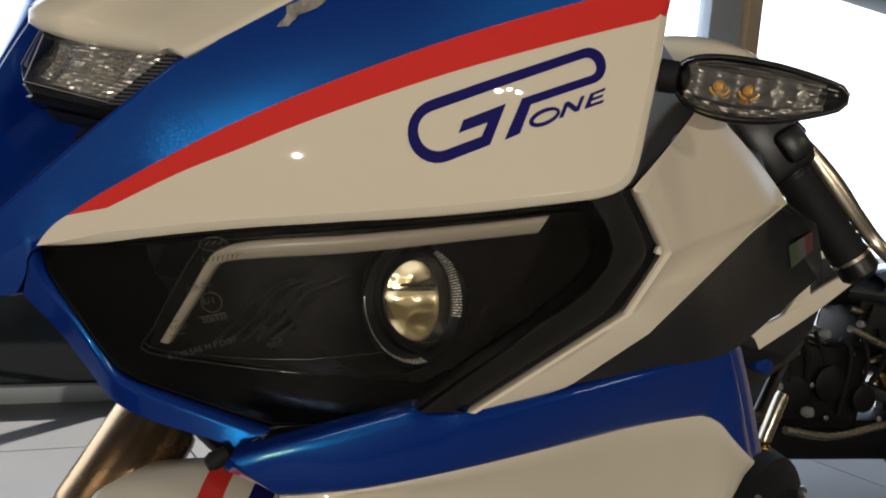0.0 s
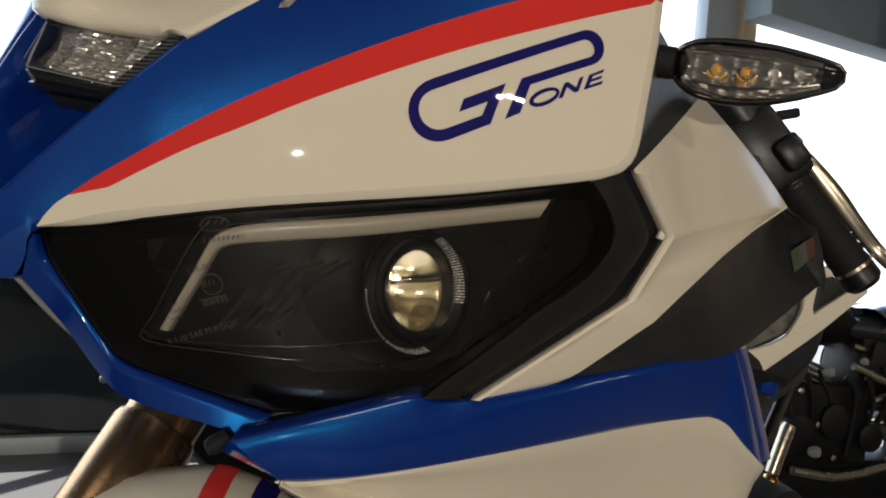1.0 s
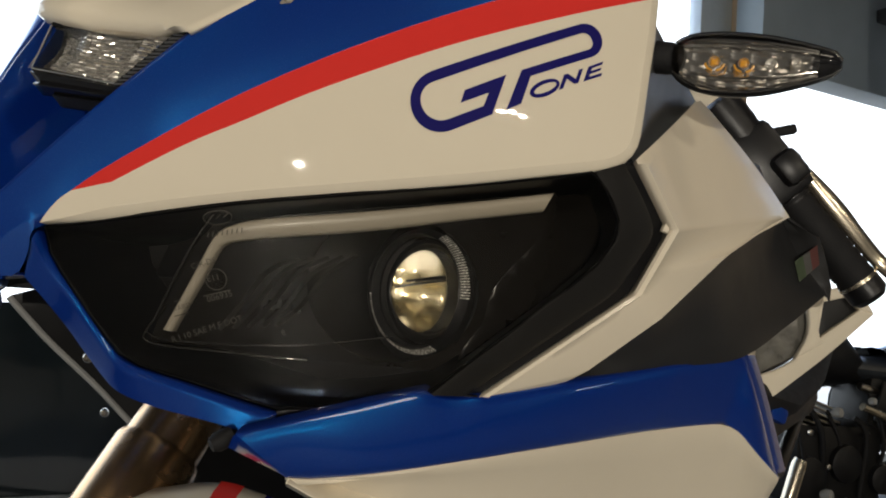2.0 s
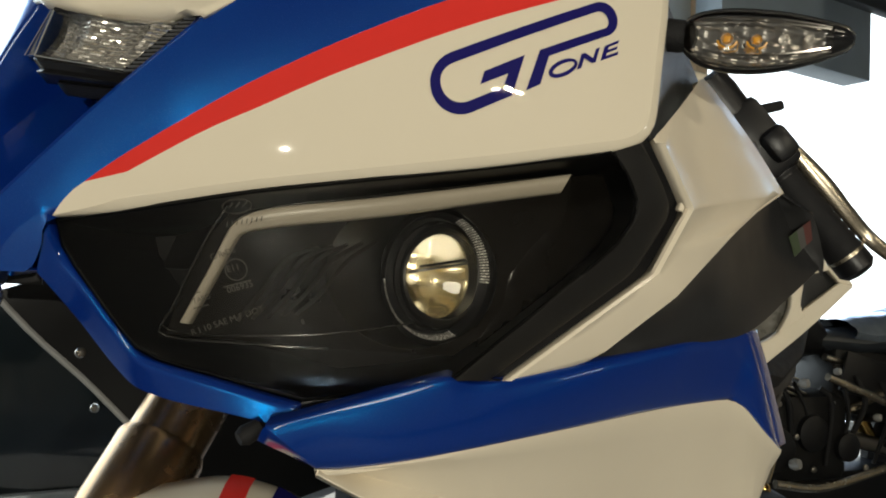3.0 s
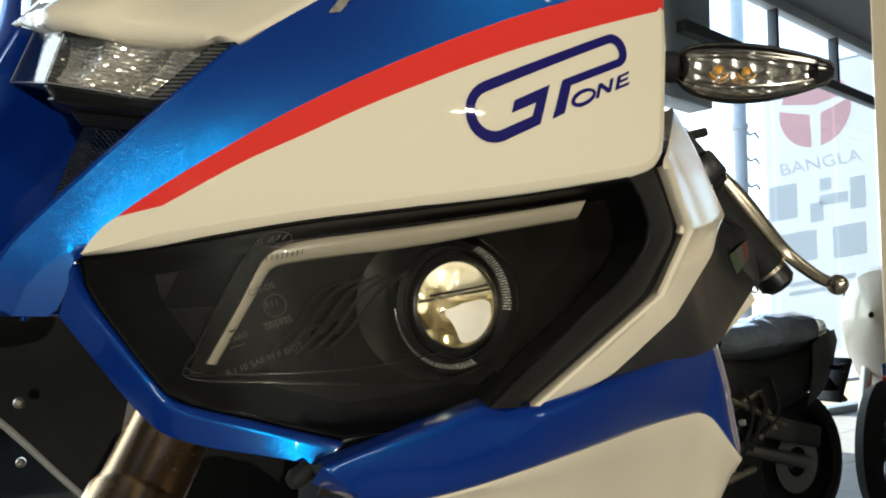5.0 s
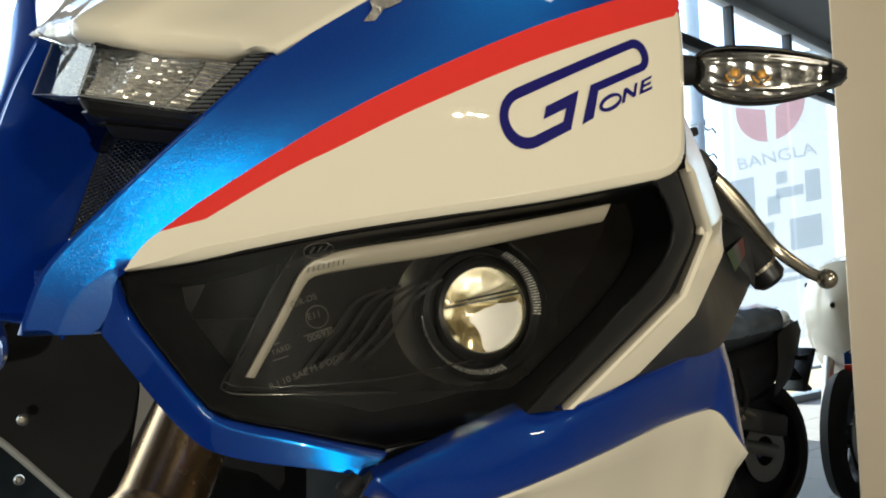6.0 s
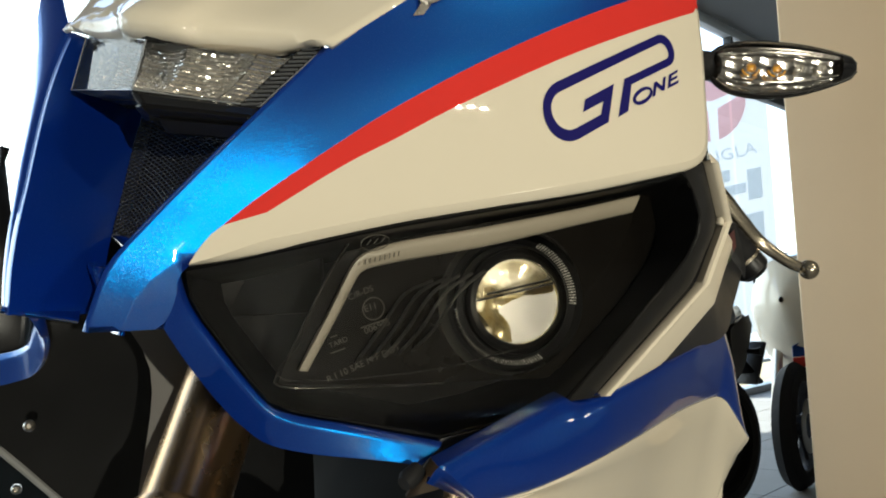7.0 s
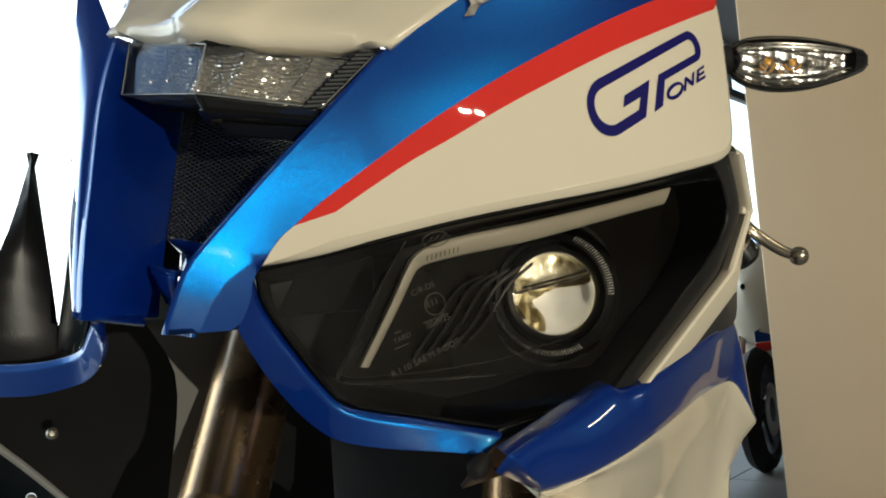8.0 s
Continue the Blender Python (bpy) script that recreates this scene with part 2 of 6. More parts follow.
def crv(points, n=24):
    """n points along a smooth curve through the given ones."""
    p = [Vector(q) for q in points]
    if len(p) == 2:
        return [p[0].lerp(p[1], i / (n - 1)) for i in range(n)]
    ext = [2 * p[0] - p[1], *p, 2 * p[-1] - p[-2]]
    fine = []
    for i in range(1, len(ext) - 2):
        a, b, c, d = ext[i - 1:i + 3]
        for k in range(16):
            t = k / 16
            fine.append(0.5 * (2 * b + (c - a) * t + (2 * a - 5 * b + 4 * c - d) * t * t + (3 * b - a - 3 * c + d) * t ** 3))
    fine.append(p[-1])
    return even(fine, n)


def kinked(points, n=24, r=0.008):
    """n points along straight runs whose corners are rounded off over the length r."""
    p = [Vector(q) for q in points]
    fine = [p[0]]
    for a, b, c in zip(p, p[1:], p[2:]):
        u = b + (a - b).normalized() * min(r, 0.45 * (a - b).length)
        w = b + (c - b).normalized() * min(r, 0.45 * (c - b).length)
        fine += [u.lerp(b, k / 8).lerp(b.lerp(w, k / 8), k / 8) for k in range(9)]
    fine.append(p[-1])
    return even(fine, n)


def even(fine, n):
    """n points at even steps along a line of many points."""
    run = [0.0]
    for a, b in zip(fine, fine[1:]):
        run.append(run[-1] + (b - a).length)
    out, j = [], 0
    for i in range(n):
        want = run[-1] * i / (n - 1)
        while j < len(run) - 2 and run[j + 1] < want:
            j += 1
        gap = run[j + 1] - run[j]
        out.append(fine[j].lerp(fine[j + 1], (want - run[j]) / gap if gap > 1e-9 else 0))
    return out


def loft(rows, face=(0, -1, 0), closed=False):
    """A sheet through rows of equally many points, turned to face the given way."""
    bm = bmesh.new()
    grid = [[bm.verts.new(q) for q in r] for r in rows]
    m = len(rows[0])
    for a, b in zip(grid, grid[1:]):
        for i in range(m if closed else m - 1):
            try:
                bm.faces.new((a[i], a[(i + 1) % m], b[(i + 1) % m], b[i]))
            except ValueError:
                pass
    bmesh.ops.remove_doubles(bm, verts=bm.verts, dist=1e-5)
    bm.normal_update()
    if face and sum(f.normal.dot(Vector(face)) * f.calc_area() for f in bm.faces) < 0:
        bmesh.ops.reverse_faces(bm, faces=bm.faces)
    return bm


def between(a, b, f, bulge=(0, 0, 0)):
    v = Vector(bulge)
    return [p.lerp(q, f) + v for p, q in zip(a, b)]


def box(sx, sy, sz, m=None, bm=None, bevel=0.0):
    bm = bm or bmesh.new()
    r = bmesh.ops.create_cube(bm, size=1, matrix=(m or Matrix()) @ Matrix.Diagonal((sx, sy, sz, 1)))
    if bevel:
        es = list({e for v in r["verts"] for e in v.link_edges})
        bmesh.ops.bevel(bm, geom=es, offset=bevel, segments=2, profile=0.5, affect="EDGES")
    return bm


def tube(path, radius, bm=None, seg=14, caps=True):
    """A round bar along points; radius is one number or one for each point."""
    bm = bm or bmesh.new()
    p = [Vector(q) for q in path]
    rad = radius if isinstance(radius, (list, tuple)) else [radius] * len(p)
    side = None
    rings = []
    for i, q in enumerate(p):
        d = (p[min(i + 1, len(p) - 1)] - p[max(i - 1, 0)]).normalized()
        if side is None:
            side = d.orthogonal().normalized()
        side = (side - d * side.dot(d)).normalized()
        up = d.cross(side)
        rings.append([bm.verts.new(q + rad[i] * (math.cos(a) * side + math.sin(a) * up)) for a in [2 * math.pi * k / seg for k in range(seg)]])
    for a, b in zip(rings, rings[1:]):
        for k in range(seg):
            bm.faces.new((a[k], a[(k + 1) % seg], b[(k + 1) % seg], b[k]))
    if caps:
        bm.faces.new(rings[0][::-1])
        bm.faces.new(rings[-1])
    return bm


def spin(profile, m, seg=40, bm=None):
    """A turned body: profile of (along, radius) round the local z axis, placed by m."""
    bm = bm or bmesh.new()
    rings = []
    for h, r in profile:
        rings.append([bm.verts.new(m @ Vector((r * math.cos(a), r * math.sin(a), h))) for a in [2 * math.pi * k / seg for k in range(seg)]] if r > 1e-6 else [bm.verts.new(m @ Vector((0, 0, h)))])
    for a, b in zip(rings, rings[1:]):
        for k in range(seg):
            k2 = (k + 1) % seg
            if len(a) == 1 and len(b) == 1:
                continue
            f = (a[0], b[k2], b[k]) if len(a) == 1 else (a[k], a[k2], b[0]) if len(b) == 1 else (a[k], a[k2], b[k2], b[k])
            bm.faces.new(f)
    bmesh.ops.recalc_face_normals(bm, faces=bm.faces)
    return bm


def axis_to(place, along, up=(0, 0, 1)):
    """A pose whose z axis points along a direction."""
    z = Vector(along).normalized()
    x = Vector(up).cross(z).normalized()
    y = z.cross(x)
    return Matrix(((x.x, y.x, z.x, place[0]), (x.y, y.y, z.y, place[1]), (x.z, y.z, z.z, place[2]), (0, 0, 0, 1)))


def edge_distance(p, line):
    best = 1e9
    for a, b in zip(line, line[1:]):
        ab = b - a
        t = max(0, min(1, (p - a).dot(ab) / max(ab.length_squared, 1e-12)))
        best = min(best, (p - a - t * ab).length)
    return best


def sheet(outline, depth, step=0.009, border=None, radius=0.0, skirt=0.0, lift=0.0, holes=(), creases=()):
    """A curved panel: an outline in (x, z) laid on the surface y = depth(x, z), with its border rolled back by a radius and a skirt."""
    from mathutils.geometry import delaunay_2d_cdt
    out = []
    for a, b in zip(outline, outline[1:] + outline[:1]):
        a, b = Vector(a), Vector(b)
        k = max(1, int((b - a).length / (step * 0.55)))
        out += [a.lerp(b, i / k) for i in range(k)]
    pts, edges = list(out), [(i, (i + 1) % len(out)) for i in range(len(out))]
    for line in creases:
        first = len(pts)
        pts += line
        edges += [(first + i, first + i + 1) for i in range(len(line) - 1)]
    hole_loops = []
    for h in holes:
        first = len(pts)
        pts += [Vector(q) for q in h]
        edges += [(first + i, first + (i + 1) % len(h)) for i in range(len(h))]
        hole_loops.append([Vector(q) for q in h])

    def inside(p, loop):
        c = False
        for a, b in zip(loop, loop[1:] + loop[:1]):
            if (a.y > p.y) != (b.y > p.y) and p.x < (b.x - a.x) * (p.y - a.y) / (b.y - a.y) + a.x:
                c = not c
        return c
    closed = out + out[:1]
    xs, zs = [p.x for p in out], [p.y for p in out]
    for i in range(int((max(xs) - min(xs)) / step) + 2):
        for j in range(int((max(zs) - min(zs)) / step) + 2):
            p = Vector((min(xs) + (i + 0.5 * (j % 2)) * step, min(zs) + j * step))
            if inside(p, out) and not any(inside(p, h) for h in hole_loops) and edge_distance(p, closed) > max(step * 0.35, radius * 1.15 if border else 0):
                pts.append(p)
    if border and radius:
        for a, b in zip(border, border[1:]):
            nrm = Vector((-(b - a).y, (b - a).x)).normalized()
            k = max(1, int((b - a).length / (step * 0.5)))
            for f in (0.15, 0.4, 0.7, 1.0):
                for i in range(k):
                    for sgn in (1, -1):
                        p = a.lerp(b, (i + 0.5) / k) + nrm * sgn * radius * f
                        if inside(p, out) and edge_distance(p, border) > radius * f * 0.9 and edge_distance(p, closed) > radius * 0.1:
                            pts.append(p)
    vs, _, fs, _, _, _ = delaunay_2d_cdt(pts, edges, [], 1, 1e-6)
    bm = bmesh.new()
    made = []
    for p in vs:
        y = depth(p.x, p.y) - lift
        if border and radius:
            d = edge_distance(p, border)
            if d < radius:
                y += radius * (1 - math.sqrt(max(0, 1 - (1 - d / radius) ** 2)))
        made.append(bm.verts.new((p.x, y, p.y)))
    for f in fs:
        c = sum((vs[i] for i in f), Vector((0, 0))) / len(f)
        if any(inside(c, h) for h in hole_loops):
            continue
        try:
            bm.faces.new([made[i] for i in f])
        except ValueError:
            pass
    bm.normal_update()
    bmesh.ops.reverse_faces(bm, faces=[f for f in bm.faces if f.normal.y > 0])
    if skirt:
        rim = [e for e in bm.edges if e.is_boundary and (not border or all(edge_distance(Vector((v.co.x, v.co.z)), border) < 1e-4 for v in e.verts))]
        r = bmesh.ops.extrude_edge_only(bm, edges=rim)
        for v in r["geom"]:
            if isinstance(v, bmesh.types.BMVert):
                v.co.y += skirt
        bmesh.ops.recalc_face_normals(bm, faces=bm.faces)
        bm.normal_update()
        if sum(f.normal.y * f.calc_area() for f in bm.faces) > 0:
            bmesh.ops.reverse_faces(bm, faces=bm.faces)
    return bm


def v2(points):
    return [Vector(p) for p in points]


def smooth2(points, n):
    return [Vector((q.x, q.y)) for q in crv([(x, z, 0) for x, z in points], n)]


def rounded(corners, seg=7):
    """A polygon of (x, y, radius) corners with its corners rounded."""
    out = []
    n = len(corners)
    for i, (x, y, r) in enumerate(corners):
        p, a, b = Vector((x, y)), Vector(corners[i - 1][:2]), Vector(corners[(i + 1) % n][:2])
        if r <= 0:
            out.append(p)
            continue
        u, w = (a - p).normalized(), (b - p).normalized()
        half = math.acos(max(-1, min(1, u.dot(w)))) / 2
        t = min(r / math.tan(half), 0.49 * (a - p).length, 0.49 * (b - p).length)
        r2 = t * math.tan(half)
        c = p + (u + w).normalized() * (r2 / math.sin(half))
        s, e = p + u * t, p + w * t
        a0 = math.atan2((s - c).y, (s - c).x)
        da = math.atan2((e - c).y, (e - c).x) - a0
        da = (da + math.pi) % (2 * math.pi) - math.pi
        out += [c + r2 * Vector((math.cos(a0 + da * k / seg), math.sin(a0 + da * k / seg))) for k in range(seg + 1)]
    return out


def lettering(words, size):
    """Flat letters of the built-in font: points and faces in a plane."""
    data = bpy.data.curves.new("letters", "FONT")
    data.body, data.size, data.resolution_u = words, size, 3
    ob = bpy.data.objects.new("letters", data)
    scene.collection.objects.link(ob)
    me = bpy.data.meshes.new_from_object(ob.evaluated_get(bpy.context.evaluated_depsgraph_get()))
    pts, faces = [v.co.xy.copy() for v in me.vertices], [tuple(p.vertices) for p in me.polygons]
    bpy.data.objects.remove(ob)
    bpy.data.meshes.remove(me)
    bpy.data.curves.remove(data)
    return pts, faces


def laid(pts, faces, origin, slope, depth, lift):
    """Flat letters laid on a surface y = depth(x, z), their line rising by slope degrees."""
    bm = bmesh.new()
    c, s = math.cos(radians(slope)), math.sin(radians(slope))
    vs = []
    for p in pts:
        x, z = origin[0] + p.x * c - p.y * s, origin[1] + p.x * s + p.y * c
        vs.append(bm.verts.new((x, depth(x, z) - lift, z)))
    for f in faces:
        try:
            bm.faces.new([vs[i] for i in f])
        except ValueError:
            pass
    bm.normal_update()
    bmesh.ops.reverse_faces(bm, faces=[f for f in bm.faces if f.normal.y > 0])
    return bm


# ---- the room ----
WALL = pose(-1.6, 3.2, 0, 0, 0, 32.3)          # along the glazed wall; -y is into the room
S0, S1, DEEP, HIGH = -5.0, 11.0, 9.0, 3.7


def in_room(bm):
    bmesh.ops.transform(bm, matrix=WALL, verts=bm.verts)
    return bm


def setting(name, bm, mat, label, category):
    return tagged(part(name, in_room(bm), mat, None), label, category, kind="structure")


ground = setting("floor", box(S1 - S0, DEEP, 0.05, pose((S0 + S1) / 2, -DEEP / 2, -0.03)), GREY, "dark joint bed under pale showroom floor tiles", "floor")
setting("ceiling", box(S1 - S0, DEEP + 0.4, 0.1, pose((S0 + S1) / 2, -DEEP / 2, HIGH + 0.05)), CEIL, "dark grey showroom ceiling", "ceiling")
setting("wall_back", box(S1 - S0, 0.12, HIGH, pose((S0 + S1) / 2, -DEEP - 0.06, HIGH / 2)), WALLP, "plain pale painted wall", "wall")
setting("wall_left", box(0.12, DEEP, HIGH, pose(S0 - 0.06, -DEEP / 2, HIGH / 2)), WALLP, "plain pale painted wall", "wall")
setting("wall_right", box(0.12, DEEP, HIGH, pose(S1 + 0.06, -DEEP / 2, HIGH / 2)), WALLP, "plain pale painted wall", "wall")
setting("baseboard", box(S1 - S0, 0.16, 0.07, pose((S0 + S1) / 2, 0.02, 0.035), bevel=0.006), FRAME, "low grey metal sill along the glazed wall", "sill")
setting("wall_low", box(3.4, 0.13, 0.72, pose(-0.2, 0.05, 0.43)), DARKW, "low black glass wall panel under the window", "wall")
setting("trim_1", box(6.4, 0.08, 0.085, pose(7.8, -0.308, 2.89), bevel=0.006), DARKFRAME, "horizontal dark window transom", "window frame")
setting("trim_2", box(S1 - S0, 0.1, 0.10, pose((S0 + S1) / 2, 0.05, HIGH - 0.05), bevel=0.006), FRAME, "horizontal grey window head", "window frame")
setting("wall_upper", box(1.50, 0.2, HIGH - 2.385, pose(4.30, -0.17, (HIGH + 2.385) / 2), bevel=0.008), SLATE, "dark blue-grey panel above the window", "wall panel")
win = tagged(new("window_1"), "tall shop window of clear panes in grey metal frames", "window", kind="structure")
win.matrix_world = WALL
bpy.context.view_layer.update()
for k in range(13):
    s = -4.3 + 1.21 * k
    if k < 7:
        part("mullion", box(0.04, 0.09, HIGH, pose(s, 0.05, HIGH / 2), bevel=0.006), FRAME, win)
    elif k > 8:
        part("mullion", box(0.05, 0.09, HIGH - 3.15, pose(s + 0.04, 0.05, (HIGH + 3.05) / 2), bevel=0.006), DARKFRAME, win)
    p = part("pane", loft([[(s + 0.03, 0.06, 0.08), (s + 1.18, 0.06, 0.08)], [(s + 0.03, 0.06, HIGH - 0.1), (s + 1.18, 0.06, HIGH - 0.1)]]), VISOR, win)
    p.visible_shadow = False
part("mullion", box(0.26, 0.10, HIGH, pose(3.465, 0.05, HIGH / 2), bevel=0.008), FRAME, win, "broad pale metal post")
part("mullion", box(0.115, 0.14, HIGH, pose(3.6535, 0.03, HIGH / 2), bevel=0.008), BEIGE, win, "brownish post beside the metal one")
setting("beam_1", box(S1 - S0, 0.25, 0.28, pose((S0 + S1) / 2, -1.9, HIGH - 0.14)), CEIL, "dark boxed ceiling beam", "beam")
outside = tagged(part("ground_outside", box(80, 60, 0.05, pose(0, 32, -0.06)), FLOOR, None), "bright pale pavement outside the window", "pavement", kind="structure")
outside.matrix_world = WALL

glow = tagged(part("backdrop", loft([[(-30, 20, -1), (40, 20, -1)], [(-30, 20, 16), (40, 20, 16)]]), glowing("hazy_daylight", (0.93, 0.97, 1.0), 0.8), None), "bright hazy daylight beyond the window", "backdrop", kind="structure")
glow.matrix_world = WALL

# square beige column
pm = pose(1.6, 2.3, 0, 0, 0, -42)
bm = box(0.62, 0.62, HIGH, pm @ pose(0.31, 0.31, HIGH / 2), bevel=0.008)
tagged(part("column_1", bm, BEIGE, None), "square beige painted column with scuff marks", "column", kind="structure")
bpy.context.view_layer.update()

# banner lashed to a post outside the glass, sagging at one side
ban = thing("banner", WALL @ pose(8.84, 1.3, 0, 0, 0, -60), "tall pale printed banner with a red round emblem outside the window", "banner")
SAG = 0.16
drop = lambda x, z, y=-0.016: Vector((x, y, z + SAG * x))
hem = lambda z: [drop(1.15 * k / 8, z, -0.012 * math.sin(k * 0.9)) for k in range(9)]
part("cloth", loft([hem(0.4), hem(2.0), hem(3.68)]), PALE, ban)
part("top_rail", tube([drop(0, 3.68, 0), drop(1.15, 3.68, 0)], 0.014), FRAME, ban)
c = (0.54, 3.155)
polar = lambda k, radius: drop(c[0] + radius * math.cos(radians(k)), c[1] + 1.12 * radius * math.sin(radians(k)))
# a disc cut by a broad three-armed mark
for first, last in ((17, 163), (171, 263), (277, 369)):
    rim = [polar(k, 0.38) for k in range(first, last + 1, 4)]
    heart = polar((first + last) / 2, 0.05 if last < 170 else 0.07)
    bm = bmesh.new()
    bm.faces.new([bm.verts.new(p) for p in [heart] + rim])
    part("emblem_field", bm, PINK, ban, "pale red printed field")
pts, faces = lettering("BANGLA", 0.2)
bm = laid([Vector((p.x * 1.12, p.y)) for p in pts], faces, (0.15, 2.47 + SAG * 0.15), math.degrees(math.atan(SAG)), lambda x, z: -0.016, 0)
part("lettering", bm, BLUEGREY, ban)
for x, z, w, h in ((0.17, 2.16, 0.30, 0.40), (0.62, 2.28, 0.12, 0.14), (0.70, 2.10, 0.30, 0.12), (0.52, 1.98, 0.14, 0.22), (0.95, 2.12, 0.16, 0.36), (0.3, 1.62, 0.42, 0.34), (0.85, 1.6, 0.34, 0.36), (0.55, 1.2, 0.7, 0.05), (0.5, 1.1, 0.6, 0.05)):
    part("printed_panel", loft([[drop(x - w / 2, z - h / 2), drop(x + w / 2, z - h / 2)], [drop(x - w / 2, z + h / 2), drop(x + w / 2, z + h / 2)]]), BLUEGREY, ban)
post = thing("banner_post", WALL @ pose(8.36, 1.35, 0), "pale grey round post outside with banner ties", "post")
part("pole", tube([(0, 0, -0.03), (0, 0, 4.6)], 0.075, None, 20), POSTGREY, post)
for z in (3.02, 1.1):
    part("collar", spin([(-0.03, 0.076), (-0.03, 0.092), (0.03, 0.092), (0.03, 0.076)], pose(0, 0, z), 20), POSTGREY, post)
for k in range(7):
    z = 3.0 - 0.30 * k
    part("tie", tube(crv([(0.07, -0.02, z), (0.16, -0.03, z - 0.05), (0.27, -0.03, z - 0.01), (0.36, -0.03, z - 0.06)], 10), 0.016, None, 8), POSTGREY, post, "grey banner tie")

# ---- the motorcycle ----
FWD = Vector((-0.586, -0.81, 0))
LEFT = Vector((0.792, -0.573, -0.208))
UP = Vector((0.168, -0.122, 0.978))
MID = Vector((-0.2240, 0.3998, 0.898))


def mirrored(bm):
    for v in bm.verts:
        v.co -= 2 * (v.co - MID).dot(LEFT) * LEFT
    bmesh.ops.reverse_faces(bm, faces=bm.faces)
    return bm


def mirror_point(p):
    p = Vector(p)
    return p - 2 * (p - MID).dot(LEFT) * LEFT


def side_y(x, z):
    a, b = x / 0.1, (z - 0.93) / 0.1
    return 0.40998 + 0.02311 * a - 0.01328 * b + 0.0061 * a * a + 0.00909 * a * b + 0.01352 * b * b + 0.00122 * a ** 3 + 0.00525 * a * a * b - 0.00735 * a * b * b


def lamp_y(x, z):
    a, b = x / 0.1, (z - 0.93) / 0.1
    return 0.4157 + 0.0303 * a - 0.0207 * b + 0.0063 * a * a + 0.0004 * a * b - 0.0015 * b * b - 0.0012 * a ** 3 - 0.0043 * a * a * b


bike = thing("motorcycle", (0.35, 1.05, 0.0), "white sports motorcycle with blue and red bands, parked on its stand", "motorcycle")

# upper side fairing: white field, red band, blue field
LOW = smooth2([(-0.172, 0.917), (-0.156, 0.919), (-0.134, 0.923), (-0.088, 0.932), (-0.039, 0.940), (0.013, 0.949), (0.072, 0.961)], 30)
BAND_LOW = smooth2([(-0.142, 0.937), (-0.111, 0.956), (-0.088, 0.968), (-0.064, 0.981), (-0.040, 0.993), (0.002, 1.013), (0.053, 1.035), (0.105, 1.057)], 34)
BAND_TOP = smooth2([(-0.159, 0.932), (-0.145, 0.943), (-0.113, 0.965), (-0.088, 0.981), (-0.050, 1.0025), (0.0, 1.028), (0.051, 1.0515), (0.108, 1.076)], 38)
NOSE = smooth2([(-0.159, 0.932), (-0.164, 0.928), (-0.169, 0.922), (-0.172, 0.917)], 8)
INNER_EDGE = smooth2([(-0.172, 0.917), (-0.176, 0.912), (-0.177, 0.905), (-0.181, 0.896), (-0.185, 0.893)], 8)
FRONT = smooth2([(-0.208, 0.893), (-0.203, 0.907), (-0.198, 0.918), (-0.185, 0.933), (-0.162, 0.957), (-0.151, 0.968), (-0.122, 0.997), (-0.114, 1.006)], 26)
SEAM = smooth2([(-0.114, 1.006), (-0.093, 1.021), (-0.072, 1.036), (-0.02, 1.072), (0.02, 1.1)], 12)
SKIRT = smooth2([(-0.172, 0.917), (-0.156, 0.919), (-0.134, 0.923), (-0.088, 0.932), (-0.039, 0.940), (0.013, 0.949), (0.052, 0.957), (0.072, 0.9612), (0.082, 0.9640), (0.0905, 0.9690), (0.0955, 0.9765), (0.0975, 0.986), (0.1, 1.008), (0.1035, 1.035)], 64)
BORDER = SKIRT + [Vector((0.105, 1.057)), Vector((0.108, 1.076)), Vector((0.111, 1.1))]
LIP = SKIRT + [Vector((0.1042, 1.046)), Vector((0.105, 1.0565))]


def inset(wide):
    """The lip's line moved inward, fading out at the nose tip."""
    out = []
    for i, p in enumerate(LIP):
        d = (LIP[min(i + 1, len(LIP) - 1)] - LIP[max(i - 1, 0)]).normalized()
        out.append(p + Vector((-d.y, d.x)) * wide * min(1.0, (i + 0.4) / 6))
    return out


IN_LINE = inset(0.0048)
fairing = part("side_fairing", sheet(IN_LINE + [p for p in BAND_LOW[::-1] if p.x < 0.099] + NOSE[:-1], side_y, 0.009), WHITE, bike, "glossy white upper side fairing panel")
at_depth = lambda line, back: [Vector((p.x, side_y(p.x, p.y) + back, p.y)) for p in line]
part("fairing_lip", loft([at_depth(inset(0.0052), 0.0001), at_depth(IN_LINE, -0.0001), at_depth(inset(0.0040), 0.0002), at_depth(inset(0.0012), 0.0016), at_depth(inset(0.0004), 0.0024), at_depth(LIP, 0.0036), at_depth(LIP, 0.012)]), WHITE, fairing, "chamfered lower edge of the white panel", smooth=38)
red = sheet(BAND_TOP + BAND_LOW[::-1], side_y, 0.008, BORDER, 0.0045, 0.012)
part("red_band", red, RED, fairing, "glossy red band across the white fairing")
blue_outline = NOSE + INNER_EDGE[1:] + FRONT + SEAM[1:] + [Vector((0.111, 1.1))] + BAND_TOP[::-1][:-1]


LOBE = ((-0.197, 0.893), (-0.192, 0.904), (-0.186, 0.9115), (-0.178, 0.9175), (-0.170, 0.9195))


